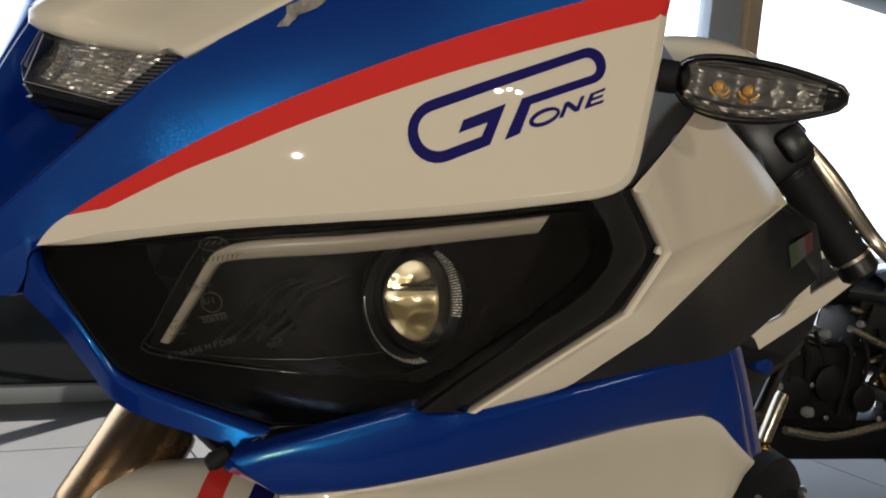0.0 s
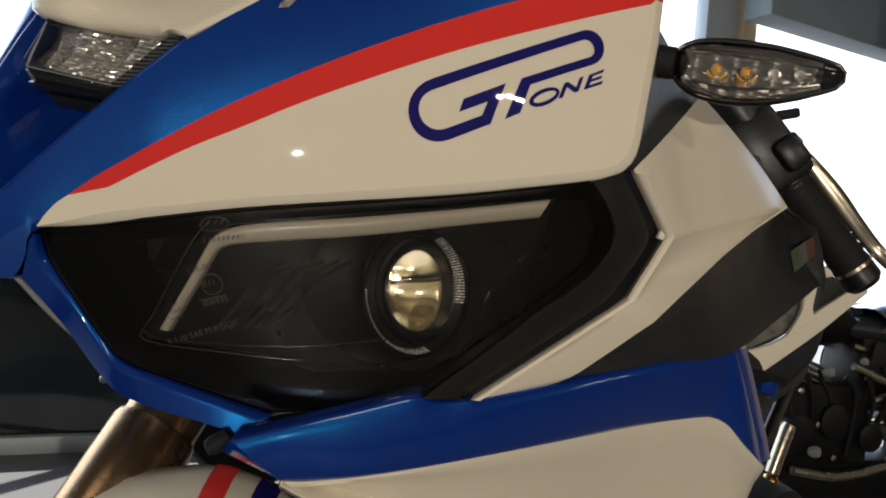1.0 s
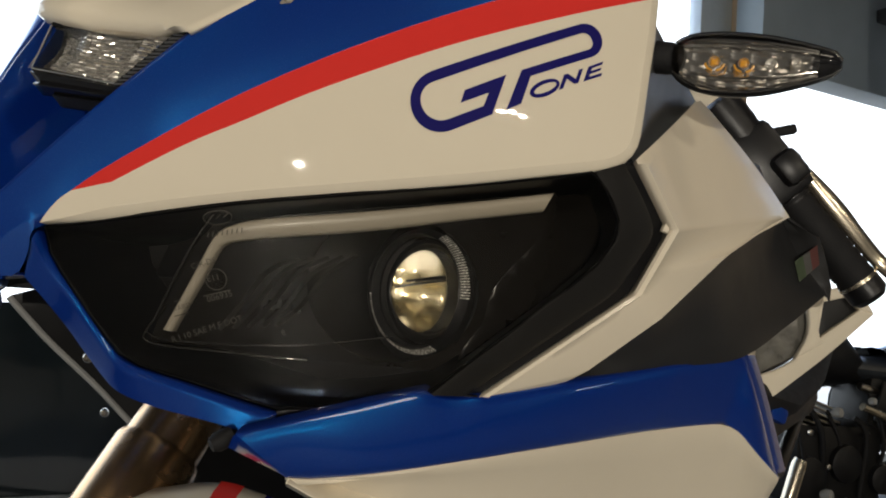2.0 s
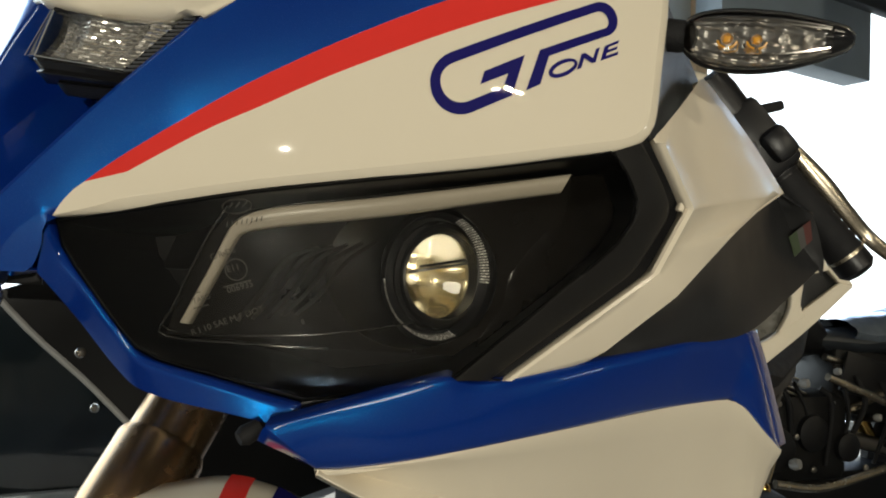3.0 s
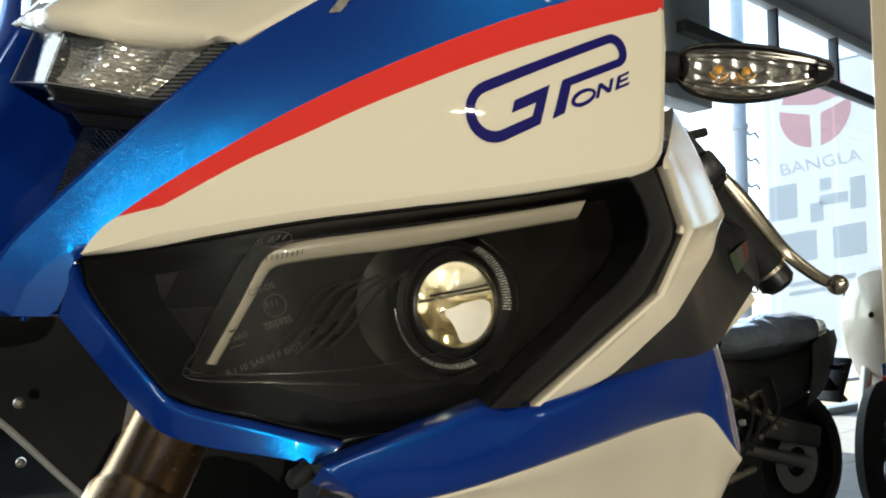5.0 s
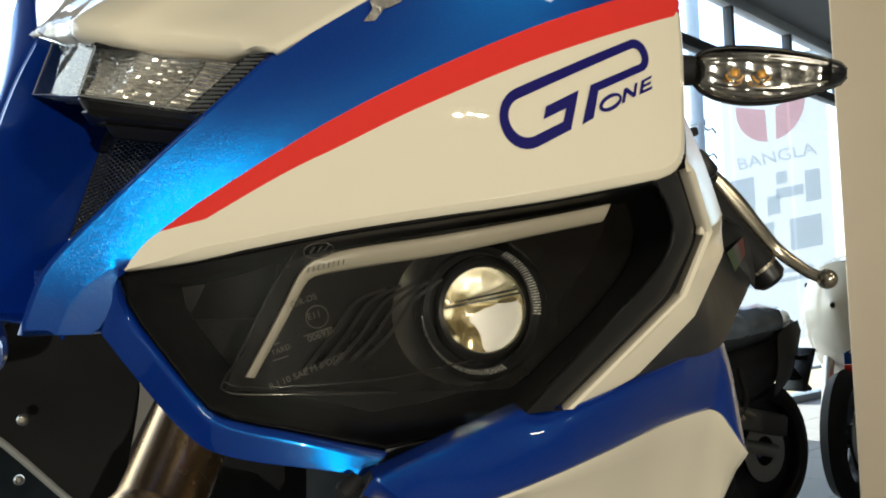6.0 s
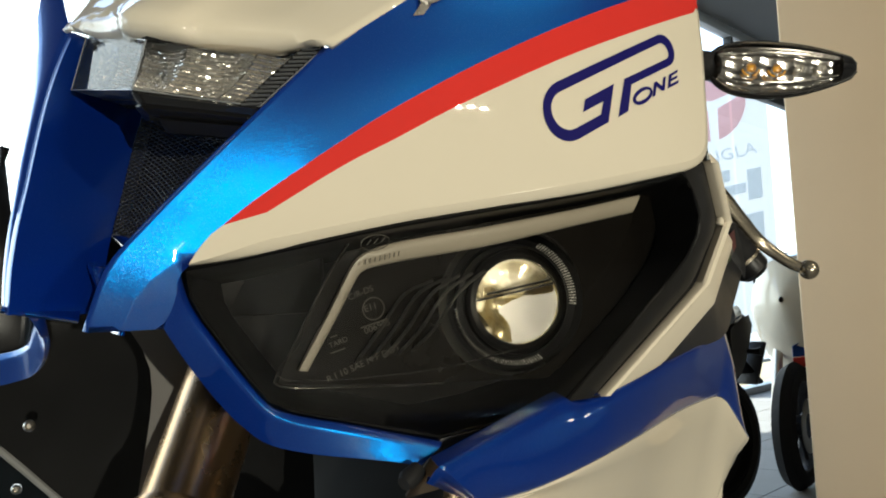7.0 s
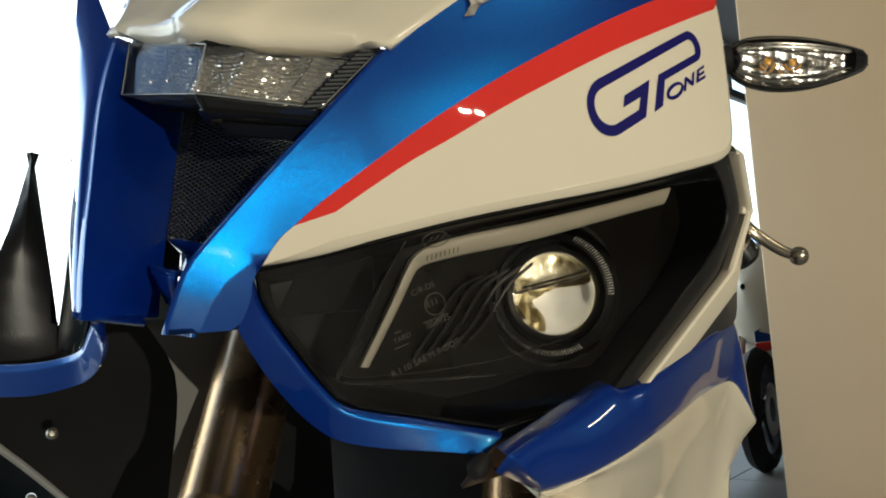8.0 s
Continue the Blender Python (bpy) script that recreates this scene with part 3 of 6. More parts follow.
def blue_y(x, z):
    """In front of and above the low lobe by the lamp, the nose panel turns forward."""
    if x > -0.197:
        for p, q in zip(LOBE, LOBE[1:]):
            if p[0] <= x <= q[0] and z < p[1] + (q[1] - p[1]) * (x - p[0]) / (q[0] - p[0]):
                return side_y(x, z)
        if x > -0.170 and z < 0.9195:
            return side_y(x, z)
    d = edge_distance(Vector((x, z)), v2(LOBE))
    fade = min(1.0, max(0.0, (-0.125 - x) / 0.06)) * min(1.0, max(0.0, (1.0 - z) / 0.06))
    return side_y(x, z) + 0.0054 * (1 - math.exp(-d / 0.030)) * fade


lobe_line = [Vector((p.x, p.y)) for p in even([Vector((x, z, 0)) for x, z in LOBE], 26)][1:-1]
lobe_lines = [[p + Vector((-0.6, 0.8)) * d for p in lobe_line] for d in (-0.0007, 0.0, 0.0007)]
part("blue_field", sheet(blue_outline, blue_y, 0.0042, BORDER, 0.0045, 0.012, creases=lobe_lines), BLUE, fairing, "metallic blue field of the fairing nose")
# the nose panels turn inward along their front edge
front3 = [Vector((p.x, blue_y(p.x, p.y), p.y)) for p in FRONT]
far_rows = [front3]
for s in (0.006, 0.013, 0.024, 0.04, 0.06, 0.085):
    high = [min(1.0, max(0.0, (p.z - 0.93) / 0.07)) for p in front3]
    far_rows.append([Vector((p.x + s, side_y(p.x + s, p.z + 0.35 * s), p.z + (0.35 + 0.7 * h) * s)) + LEFT * 0.030 * h * min(1.0, s / 0.04) for p, h in zip(front3, high)])
right_panel = part("right_fairing", mirrored(loft(far_rows)), BLUE, bike, "metallic blue nose panel on the far side", smooth=60, thick=0.002)
for flip in (False, True):
    inner = [p - FWD * (0.046 + 0.0006 * i if flip else 0.034) - LEFT * 0.004 for i, p in enumerate(front3)]
    lip = [p + FWD * 0.0005 - LEFT * 0.003 for p in front3]
    bm = loft([front3, lip, inner], tuple(-LEFT))
    if flip:
        mirrored(bm)
    part("nose_return", bm, BLUE, right_panel if flip else fairing, "inward turned blue panel edge", thick=0.002)
# floor of the nose panel, below its lower edge
low3 = [Vector((p.x, side_y(p.x, p.y), p.y)) for p in (Vector((-0.208, 0.893)), Vector((-0.196, 0.893)), Vector((-0.185, 0.893)))]
bm = loft([low3, [p + Vector((0.006, 0.03, 0.0)) for p in low3]], (0, 0, -1))
part("nose_underside", bm, BLUE, fairing, thick=0.002)
bm = mirrored(loft([low3, [p + Vector((0.006, 0.03, 0.0)) for p in low3]], (0, 0, -1)))
part("nose_underside", bm, BLUE, right_panel, thick=0.002)
# small bridge between both noses
a = Vector((-0.2065, 0.3935, 0.9175))
b = mirror_point(a) - FWD * 0.024
bridge_a, bridge_b = a, b
bm = loft([crv([b, a], 5), crv([b + Vector((0, 0, -0.004)), a + Vector((0, 0, -0.004))], 5), crv([b.lerp(a, 0.35) + Vector((0.004, 0.01, -0.018)), b.lerp(a, 0.75) + Vector((0.004, 0.01, -0.018))], 5)])
part("nose_bridge", bm, BLUE, fairing, "small blue bridge between the nose panels", thick=0.003)
bm = loft([crv([b, a], 5), crv([b - FWD * 0.02, a - FWD * 0.02], 5)], (0, 0, 1))
part("nose_bridge_top", bm, BLUE, fairing, thick=0.002)

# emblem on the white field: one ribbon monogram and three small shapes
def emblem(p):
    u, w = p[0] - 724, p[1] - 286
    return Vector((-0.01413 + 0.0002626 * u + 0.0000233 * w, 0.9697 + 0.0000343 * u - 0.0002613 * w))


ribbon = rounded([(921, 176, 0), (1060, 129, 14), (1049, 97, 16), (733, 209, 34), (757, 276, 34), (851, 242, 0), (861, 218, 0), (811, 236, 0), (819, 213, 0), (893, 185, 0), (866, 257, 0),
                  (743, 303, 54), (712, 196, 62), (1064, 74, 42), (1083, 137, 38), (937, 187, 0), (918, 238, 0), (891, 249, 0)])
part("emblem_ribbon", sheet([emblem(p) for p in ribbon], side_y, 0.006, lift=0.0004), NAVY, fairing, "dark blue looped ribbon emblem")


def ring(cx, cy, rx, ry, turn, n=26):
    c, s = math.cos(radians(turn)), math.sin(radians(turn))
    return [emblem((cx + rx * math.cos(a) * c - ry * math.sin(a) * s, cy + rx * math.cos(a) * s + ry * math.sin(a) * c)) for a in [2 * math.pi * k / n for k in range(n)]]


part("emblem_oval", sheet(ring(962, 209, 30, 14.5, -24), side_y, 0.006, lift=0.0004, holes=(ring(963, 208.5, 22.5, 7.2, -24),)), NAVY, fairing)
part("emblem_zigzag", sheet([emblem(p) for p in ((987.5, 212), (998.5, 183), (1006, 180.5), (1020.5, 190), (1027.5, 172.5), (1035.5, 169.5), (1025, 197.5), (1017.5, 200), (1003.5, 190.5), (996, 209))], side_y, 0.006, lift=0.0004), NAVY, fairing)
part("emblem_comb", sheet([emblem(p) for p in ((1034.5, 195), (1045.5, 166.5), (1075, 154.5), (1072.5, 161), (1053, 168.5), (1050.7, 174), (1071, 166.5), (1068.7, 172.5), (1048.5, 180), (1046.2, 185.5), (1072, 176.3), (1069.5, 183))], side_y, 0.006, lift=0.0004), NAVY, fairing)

# strip of clear tape over the seam
bm = sheet(v2([(-0.0765, 1.0235), (-0.0715, 1.0245), (-0.0675, 1.030), (-0.060, 1.034), (-0.053, 1.043), (-0.061, 1.0445), (-0.066, 1.0375), (-0.0735, 1.0335), (-0.0725, 1.0295)]), side_y, 0.004, lift=0.0009)
for v in bm.verts:
    v.co.y -= 0.0022 * abs(noise.noise(v.co * 420))
part("tape", bm, TAPE, fairing, "crumpled strip of clear tape")

# white beak over the middle lamp
edge = crv([(-0.1145, 0.386, 1.006), (-0.121, 0.389, 1.0085), (-0.140, 0.396, 1.0105), (-0.163, 0.400, 1.0125), (-0.188, 0.3985, 1.0155)], 18)
edge = edge + [mirror_point(p) for p in edge[::-1]][1:]
edge = crv(edge[:13:3] + edge[15:22:3] + edge[22::3], 41)
seam3 = [Vector((-0.1145, 0.3865, 1.007)), Vector((-0.093, side_y(-0.093, 1.022), 1.0225)), Vector((-0.06, side_y(-0.06, 1.045), 1.045)), Vector((0.0, side_y(0, 1.087) + 0.002, 1.087))]
seam_line = crv(seam3, 41)


def across(f):
    s = seam_line[int(round(f * 40))]
    m = mirror_point(s)
    return crv([s, s.lerp(m, 0.25) + UP * 0.008, s.lerp(m, 0.5) + UP * 0.012 + FWD * 0.012, s.lerp(m, 0.75) + UP * 0.008, m], len(edge))


k = len(edge) - 1
ends = [min(1.0, 6.0 * min(i, k - i) / k) for i in range(k + 1)]
rows = [[p - FWD * back * w + Vector((0, 0, rise * w)) for p, w in zip(edge, ends)] for back, rise in ((0.012, -0.0035), (0.004, -0.003), (0.0, 0.001), (0.0006, 0.005))]
base_line = across(0)
for f in (0.05, 0.1, 0.2, 0.35, 0.55, 0.75, 1.0):
    rows.append([p + (e - q) * (1 - f) ** 1.5 + UP * 0.006 * (1 - f) * w for p, e, q, w in zip(across(f), edge, base_line, ends)])
cols = [crv([r[i] for r in rows], 30) for i in range(len(edge))]
rows = [[c[k] for c in cols] for k in range(30)]
beak = part("beak", loft(rows, tuple(FWD)), WHITE, bike, "glossy white beak above the middle lamp", smooth=70, thick=0.003)

# middle position lamp under the beak, bent in two halves
ctop, cbot = Vector((-0.187, 0.407, 1.012)), Vector((-0.1925, 0.403, 0.990))
ltop, lbot = Vector((-0.1150, 0.397, 1.0085)), Vector((-0.1425, 0.397, 0.9825))
rtop, rbot = mirror_point(ltop), mirror_point(lbot) + Vector((-0.003, 0, 0.0))
mid_lamp = part("position_lamp", loft([crv([rtop, ctop], 16) + crv([ctop, ltop], 24)[1:], crv([rbot, cbot], 16) + crv([cbot, lbot], 24)[1:]], tuple(FWD), ), SIGCLEAR, bike, "clear bent position lamp under the white beak", smooth=20)
back = [p - FWD * 0.018 for p in crv([rtop, ctop], 16) + crv([ctop, ltop], 24)[1:]]
back2 = [p - FWD * 0.018 for p in crv([rbot, cbot], 16) + crv([cbot, lbot], 24)[1:]]
n = len(back)
# the reflector is a field of small tilted facets, in bowl-shaped cells
rng = random.Random(11)
bm = bmesh.new()
across_n, down_n = 104, 25
edge_up, edge_down = even(back, across_n + 1), even(back2, across_n + 1)
for i in range(across_n):
    cell = (i + 0.5) / 20.8 % 1.0 - 0.5
    for k in range(down_n):
        h0, h1 = k / down_n, (k + 0.86) / down_n
        bowl = 0.0075 * (1 - 4 * cell * cell) - 0.004 * (2 * (k + 0.5) / down_n - 1) ** 2
        tilt, roll = 0.00026 * (-1) ** k + rng.uniform(-0.0002, 0.0002), rng.uniform(-0.0002, 0.0002)
        quad = [edge_up[i].lerp(edge_down[i], h0), edge_up[i + 1].lerp(edge_down[i + 1], h0), edge_up[i + 1].lerp(edge_down[i + 1], h1), edge_up[i].lerp(edge_down[i], h1)]
        quad = [p + FWD * (0.009 - bowl + d) for p, d in zip(quad, (tilt - roll, tilt + roll + 0.0025 * cell, roll - tilt + 0.0025 * cell, -tilt - roll))]
        bm.faces.new([bm.verts.new(p) for p in quad])
bm.normal_update()
bmesh.ops.reverse_faces(bm, faces=[f for f in bm.faces if f.normal.dot(FWD) < 0])
part("reflector", bm, OPTIC, mid_lamp, "bright reflector of many small facets", smooth=5)
part("reflector_back", loft([back, back2], tuple(FWD)), GREY, mid_lamp, "dark grey plate behind the facets", thick=0.001)
# dark ribbed end and lower lip
end_a = crv([ltop + FWD * 0.001, lbot + FWD * 0.001], 10)
end_b = [p + (ctop - ltop).normalized() * 0.0085 for p in end_a]
part("end_strip", loft([end_a, end_b], tuple(FWD)), GLOSSBLACK, mid_lamp, "black ribbed end of the lamp", thick=0.001)
for k in range(14):
    c = (ltop.lerp(lbot, (k + 0.5) / 14) + FWD * 0.0014)
    part("end_rib", tube([c, c + (ctop - ltop).normalized() * 0.0080 + Vector((0, 0, -0.0006))], 0.00065, None, 8), RIBEND, mid_lamp)
for side in (0.0, 1.0):
    f0, f1 = ctop.lerp(ltop, side), cbot.lerp(lbot, side)
    part("cover_fold", tube([f0 + FWD * 0.0006, f1 + FWD * 0.0006], 0.0004, None, 6), CLEAREDGE, mid_lamp)
for u, v in ((rtop, ctop), (rbot, cbot), (cbot, lbot), (rtop, rbot)):
    part("cover_fold", tube([u + FWD * 0.0005, v + FWD * 0.0005], 0.0003, None, 6), CLEAREDGE, mid_lamp)
lip_a, lip_b = crv([cbot, lbot], 14), crv([cbot + Vector((0.004, 0.004, -0.0115)), lbot + Vector((-0.002, 0.003, -0.009))], 14)
part("lower_lip", loft([lip_a, between(lip_a, lip_b, 0.15, tuple(FWD * 0.002)), between(lip_a, lip_b, 0.5, tuple(FWD * 0.0005)), between(lip_a, lip_b, 0.6, tuple(FWD * 0.003)), lip_b], tuple(FWD)), GLOSSBLACK, mid_lamp, "glossy black lower lip", thick=0.004)
ledge_a = [p + FWD * 0.0012 + Vector((0, 0, 0.0012)) for p in lip_b[2:]]
ledge_b = [p + Vector((0.002, 0.003, -0.0042)) for p in lip_b[2:]]
part("lip_ledge", loft([ledge_a, between(ledge_a, ledge_b, 0.12, tuple(FWD * 0.0012)), between(ledge_a, ledge_b, 0.9, tuple(FWD * 0.0006)), ledge_b], tuple(FWD)), BLACK, mid_lamp, "black ledge under the lamp", thick=0.003)
top_a = crv([rtop, ctop], 16) + crv([ctop, ltop], 24)[1:]
part("upper_rim", tube([p + Vector((0, 0.001, 0.001)) for p in top_a], 0.0012, None, 6), MATTE, mid_lamp)
box_rows = [[p - FWD * 0.03 for p in (rtop, ctop, ltop)], [p - FWD * 0.03 for p in (rbot, cbot, lbot)]]
low_a = crv([rbot, cbot], 16) + crv([cbot, lbot], 24)[1:]
ring_a = top_a + low_a[::-1] + top_a[:1]
part("lamp_sides", loft([[p - FWD * 0.001 for p in ring_a], [p - FWD * 0.034 for p in ring_a]], None), MILK, mid_lamp, "milky clear side walls of the lamp", thick=0.001)
part("lamp_housing", loft(box_rows, tuple(FWD)), INNER, mid_lamp, thick=0.004)

# mesh grille between the noses
g_left = [p - FWD * 0.032 - LEFT * 0.004 for p in front3[6:26]]
g_right = [mirror_point(p - FWD * (0.0455 + 0.0006 * i) - LEFT * 0.0045) for i, p in enumerate(front3) if 6 <= i < 26]
plate = loft([g_left, between(g_left, g_right, 0.5, tuple(-FWD * 0.006)), g_right], tuple(FWD))
bmesh.ops.translate(plate, verts=plate.verts, vec=-FWD * 0.008)
# added black backing that blocks daylight showing past the grille plate
gm = axis_to(g_left[10].lerp(g_right[10], 0.5) - FWD * 0.034 + Vector((0, 0, 0.004)), FWD)
part("grille_backing", box(0.085, 0.17, 0.004, gm, bevel=0.001), INNER, bike, "black backing added behind the grille")
for line in (g_left, g_right):
    part("grille_side", loft([line, [p - FWD * 0.06 for p in line]], tuple(-LEFT)), INNER, bike, "black side wall of the air intake", thick=0.001)
grille = part("grille", plate, INNER, bike, "fine black mesh grille in the nose", thick=0.002)
bm = bmesh.new()
n = len(g_left)
for k in range(-44, 88):
    for way in (1, -1):
        pts = []
        for i in range(0, 21):
            f = i / 20
            j = (k + 17 * f if way > 0 else k + 17 * (1 - f)) / 44 * (n - 1)
            if 0 <= j <= n - 1:
                j0 = min(int(j), n - 2)
                a, b = g_left[j0].lerp(g_left[j0 + 1], j - j0), g_right[j0].lerp(g_right[j0 + 1], j - j0)
                pts.append(a.lerp(b, f) - FWD * 0.005 * (1 - (2 * f - 1) ** 2))
        if len(pts) > 1:
            tube(pts, 0.00034, bm, 5, False)
part("wire_mesh", bm, WIRE, grille, "thin crossing mesh wires")

# sloping floor from the grille down to the bridge
fl = [crv([g_right[0], g_left[0]], 7), crv([bridge_b - FWD * 0.02, bridge_a - FWD * 0.02], 7), crv([bridge_b - FWD * 0.012 + Vector((0, 0, -0.03)), bridge_a - FWD * 0.012 + Vector((0, 0, -0.026))], 7)]
part("nose_floor", loft([fl[0], between(fl[0], fl[1], 0.5, tuple(-FWD * 0.006)), fl[1], fl[2]], tuple(FWD)), BLUE, fairing, "shaded blue floor below the grille", thick=0.002)

# ---- headlight ----
RIM_IN = [(-0.1755, 0.390, 0.914), (-0.172, 0.398, 0.902), (-0.163, 0.404, 0.888), (-0.152, 0.4075, 0.872), (-0.142, 0.408, 0.8595), (-0.131, 0.408, 0.8545), (-0.109, 0.4075, 0.849), (-0.085, 0.4095, 0.8425), (-0.068, 0.412, 0.838)]
RIM_OUT = [(-0.1821, 0.3944, 0.8930), (-0.1762, 0.4043, 0.8822), (-0.1693, 0.4112, 0.8713), (-0.1615, 0.4142, 0.8605), (-0.1536, 0.4142, 0.8516), (-0.1427, 0.4112, 0.8433), (-0.1250, 0.4073, 0.8383), (-0.0994, 0.4048, 0.8339), (-0.0797, 0.4043, 0.8300)]
rin, rout = crv(RIM_IN, 40), crv(RIM_OUT, 40)


def rim_sheet(rin, rout):
    return loft([between(rin, rout, 0.0, (0, 0.010, 0)), rin, between(rin, rout, 0.05, (0, -0.0012, 0.0002)), between(rin, rout, 0.16, (0, -0.0029, 0)), between(rin, rout, 0.22, (0, -0.0031, 0)), between(rin, rout, 0.32, (0, -0.0029, 0)),
                 between(rin, rout, 0.7, (0, -0.0014, 0)), between(rin, rout, 0.96, (0, -0.0003, 0)), rout, between(rin, rout, 1.0, (0, 0.006, 0.001))])


COVER_OUT = v2([(-0.1745, 0.9165)]) + [Vector((p.x, p.y + 0.0008)) for p in LOW[2:]] + v2([(0.08, 0.9575), (0.0885, 0.940), (0.087, 0.929), (0.0795, 0.917), (0.061, 0.8995), (0.032, 0.8755), (0.0, 0.8488), (-0.035, 0.8418)]) + [Vector((p.x, p.z)) for p in rin[::-1][::3]][:-1]
headlight = part("headlight", sheet(COVER_OUT, lamp_y, 0.012), COVER, bike, "clear smoked headlight cover over a black interior")
part("headlight_rim", rim_sheet(rin, rout), BLUE, bike, "metallic blue lower headlight rim", thick=0.0025, bevel=0.0006)
part("right_headlight", mirrored(sheet(COVER_OUT, lamp_y, 0.014)), DARKW, bike, "dark headlight on the far side", thick=0.002)
m = axis_to(MID - FWD * 0.175 - LEFT * 0.045 + Vector((0.012, 0, 0.058)), FWD)
part("nose_core", box(0.20, 0.13, 0.03, m, bevel=0.005), INNER, bike)
far_way = Vector((-0.80, 0.59, 0.02))
far_in, far_out = [crv([mirror_point(p) for p in line[:bend]] + [mirror_point(line[bend - 1]) + far_way * d + Vector((0, 0, -0.004)) for d in (0.025, 0.06, 0.10)], 40) for line, bend in ((RIM_IN, 5), (RIM_OUT, 6))]
part("right_headlight_rim", rim_sheet(far_in, far_out), BLUE, bike, "metallic blue headlight rim on the far side", thick=0.0025)


def bezel_y(x, z):
    return lamp_y(x, z) + 0.024


cover_outline = COVER_OUT
PROJ = Vector((-0.006, 0.476, 0.899))
pax = axis_to(PROJ, FWD)
# opening in the bezel where the projector looks out
hole = []
for k in range(36):
    a = 2 * math.pi * k / 36
    hole.append(Vector((-0.0205 + 0.0415 * math.cos(a), 0.8985 + 0.0366 * math.sin(a))))
walls = [Vector((p.x, lamp_y(p.x, p.y) - 0.0005, p.y)) for p in cover_outline]
part("housing", loft([walls + walls[:1], [Vector((p.x * 0.985, bezel_y(p.x, p.z) + 0.02, 0.9 + (p.z - 0.9) * 0.96)) for p in walls + walls[:1]], [Vector((p.x * 0.92, bezel_y(p.x, p.z) + 0.06, 0.9 + (p.z - 0.9) * 0.9)) for p in walls + walls[:1]]], None), INNER, headlight, "black lamp housing", smooth=60, thick=0.002)
backw = [Vector((p.x * 0.92, bezel_y(p.x, p.z) + 0.06, 0.9 + (p.z - 0.9) * 0.9)) for p in walls]
bm = bmesh.new()
bm.faces.new([bm.verts.new(p) for p in backw])
bmesh.ops.triangulate(bm, faces=bm.faces)
part("housing_back", bm, INNER, headlight, thick=0.002)
tray = v2([(-0.137, 0.866), (-0.129, 0.886), (-0.115, 0.913), (-0.106, 0.9235), (-0.08, 0.929), (0.0, 0.9425), (0.0575, 0.953), (0.054, 0.938), (0.047, 0.925), (0.036, 0.913), (0.027, 0.900), (0.0245, 0.885), (0.013, 0.868), (0.0, 0.859), (-0.06, 0.8615)])
part("bezel", sheet(tray, bezel_y, 0.009, holes=(hole,), skirt=0.006), TRAYM, headlight, "dark moulded inner bezel", thick=0.0015)
side = v2([(0.0565, 0.9525), (0.078, 0.9565), (0.0862, 0.940), (0.0848, 0.929), (0.0772, 0.9175), (0.0595, 0.9005), (0.031, 0.8765), (0.0125, 0.862), (0.0132, 0.868), (0.0247, 0.885), (0.0272, 0.900), (0.0362, 0.913), (0.0472, 0.925), (0.0542, 0.938)])
part("outer_bezel", sheet(side, lambda x, z: bezel_y(x, z) + 0.008 + 0.25 * max(0.0, x - 0.05), 0.009), TRAYM, headlight, "dark outer bezel beside the tray", thick=0.0015)
# light guide: a bent frosted bar
g_out = crv([(-0.1285, 0, 0.8722), (-0.1152, 0, 0.8965), (-0.1065, 0, 0.9135), (-0.1025, 0, 0.9195), (-0.096, 0, 0.9235), (-0.080, 0, 0.9275), (-0.038, 0, 0.934), (0.017, 0, 0.944), (0.056, 0, 0.952)], 60)
g_in = crv([(-0.1240, 0, 0.8715), (-0.1108, 0, 0.8950), (-0.102, 0, 0.9115), (-0.098, 0, 0.915), (-0.092, 0, 0.9165), (-0.078, 0, 0.919), (-0.038, 0, 0.925), (0.018, 0, 0.936), (0.051, 0, 0.9425)], 60)
for r in (g_out, g_in):
    for p in r:
        p.y = lamp_y(p.x, p.z) + 0.019
part("light_guide", loft([[p + Vector((0, 0.006, 0)) for p in g_out], g_out, between(g_out, g_in, 0.12, (0, -0.0012, 0)), between(g_out, g_in, 0.5, (0, -0.0017, 0)), between(g_out, g_in, 0.88, (0, -0.0012, 0)), g_in, [p + Vector((0, 0.006, 0)) for p in g_in]]), GUIDE, headlight, "pale frosted daytime light guide", smooth=50)
# stepped fins behind the light guide
for k in range(5):
    pts = crv([(-0.103 + 0.0068 * k, 0, 0.874 + 0.001 * k), (-0.092 + 0.0068 * k, 0, 0.888), (-0.08 + 0.0068 * k, 0, 0.904), (-0.066 + 0.0068 * k, 0, 0.910 + 0.001 * k)], 16)
    for p in pts:
        p.y = bezel_y(p.x, p.z) - 0.002
    part("fin", loft([pts, [p + Vector((0.0003, -0.0022, 0.0004)) for p in pts], [p + Vector((0.0014, 0.0004, -0.0010)) for p in pts]]), FINS, headlight, thick=0.0006)
for line, r in ((((-0.06, 0.8615), (-0.10, 0.863), (-0.137, 0.866), (-0.1325, 0.878), (-0.122, 0.899), (-0.1135, 0.915), (-0.106, 0.9265)), 0.0006), (((-0.02, 0.875), (-0.07, 0.868), (-0.134, 0.8685), (-0.127, 0.884)), 0.0004)):
    q = crv([(x, 0, z) for x, z in line], 40)
    for p in q:
        p.y = bezel_y(p.x, p.z) - 0.004
    part("tray_edge", tube(q, r, None, 6), EDGE, headlight, "clear moulded edge of the tray", smooth=60)
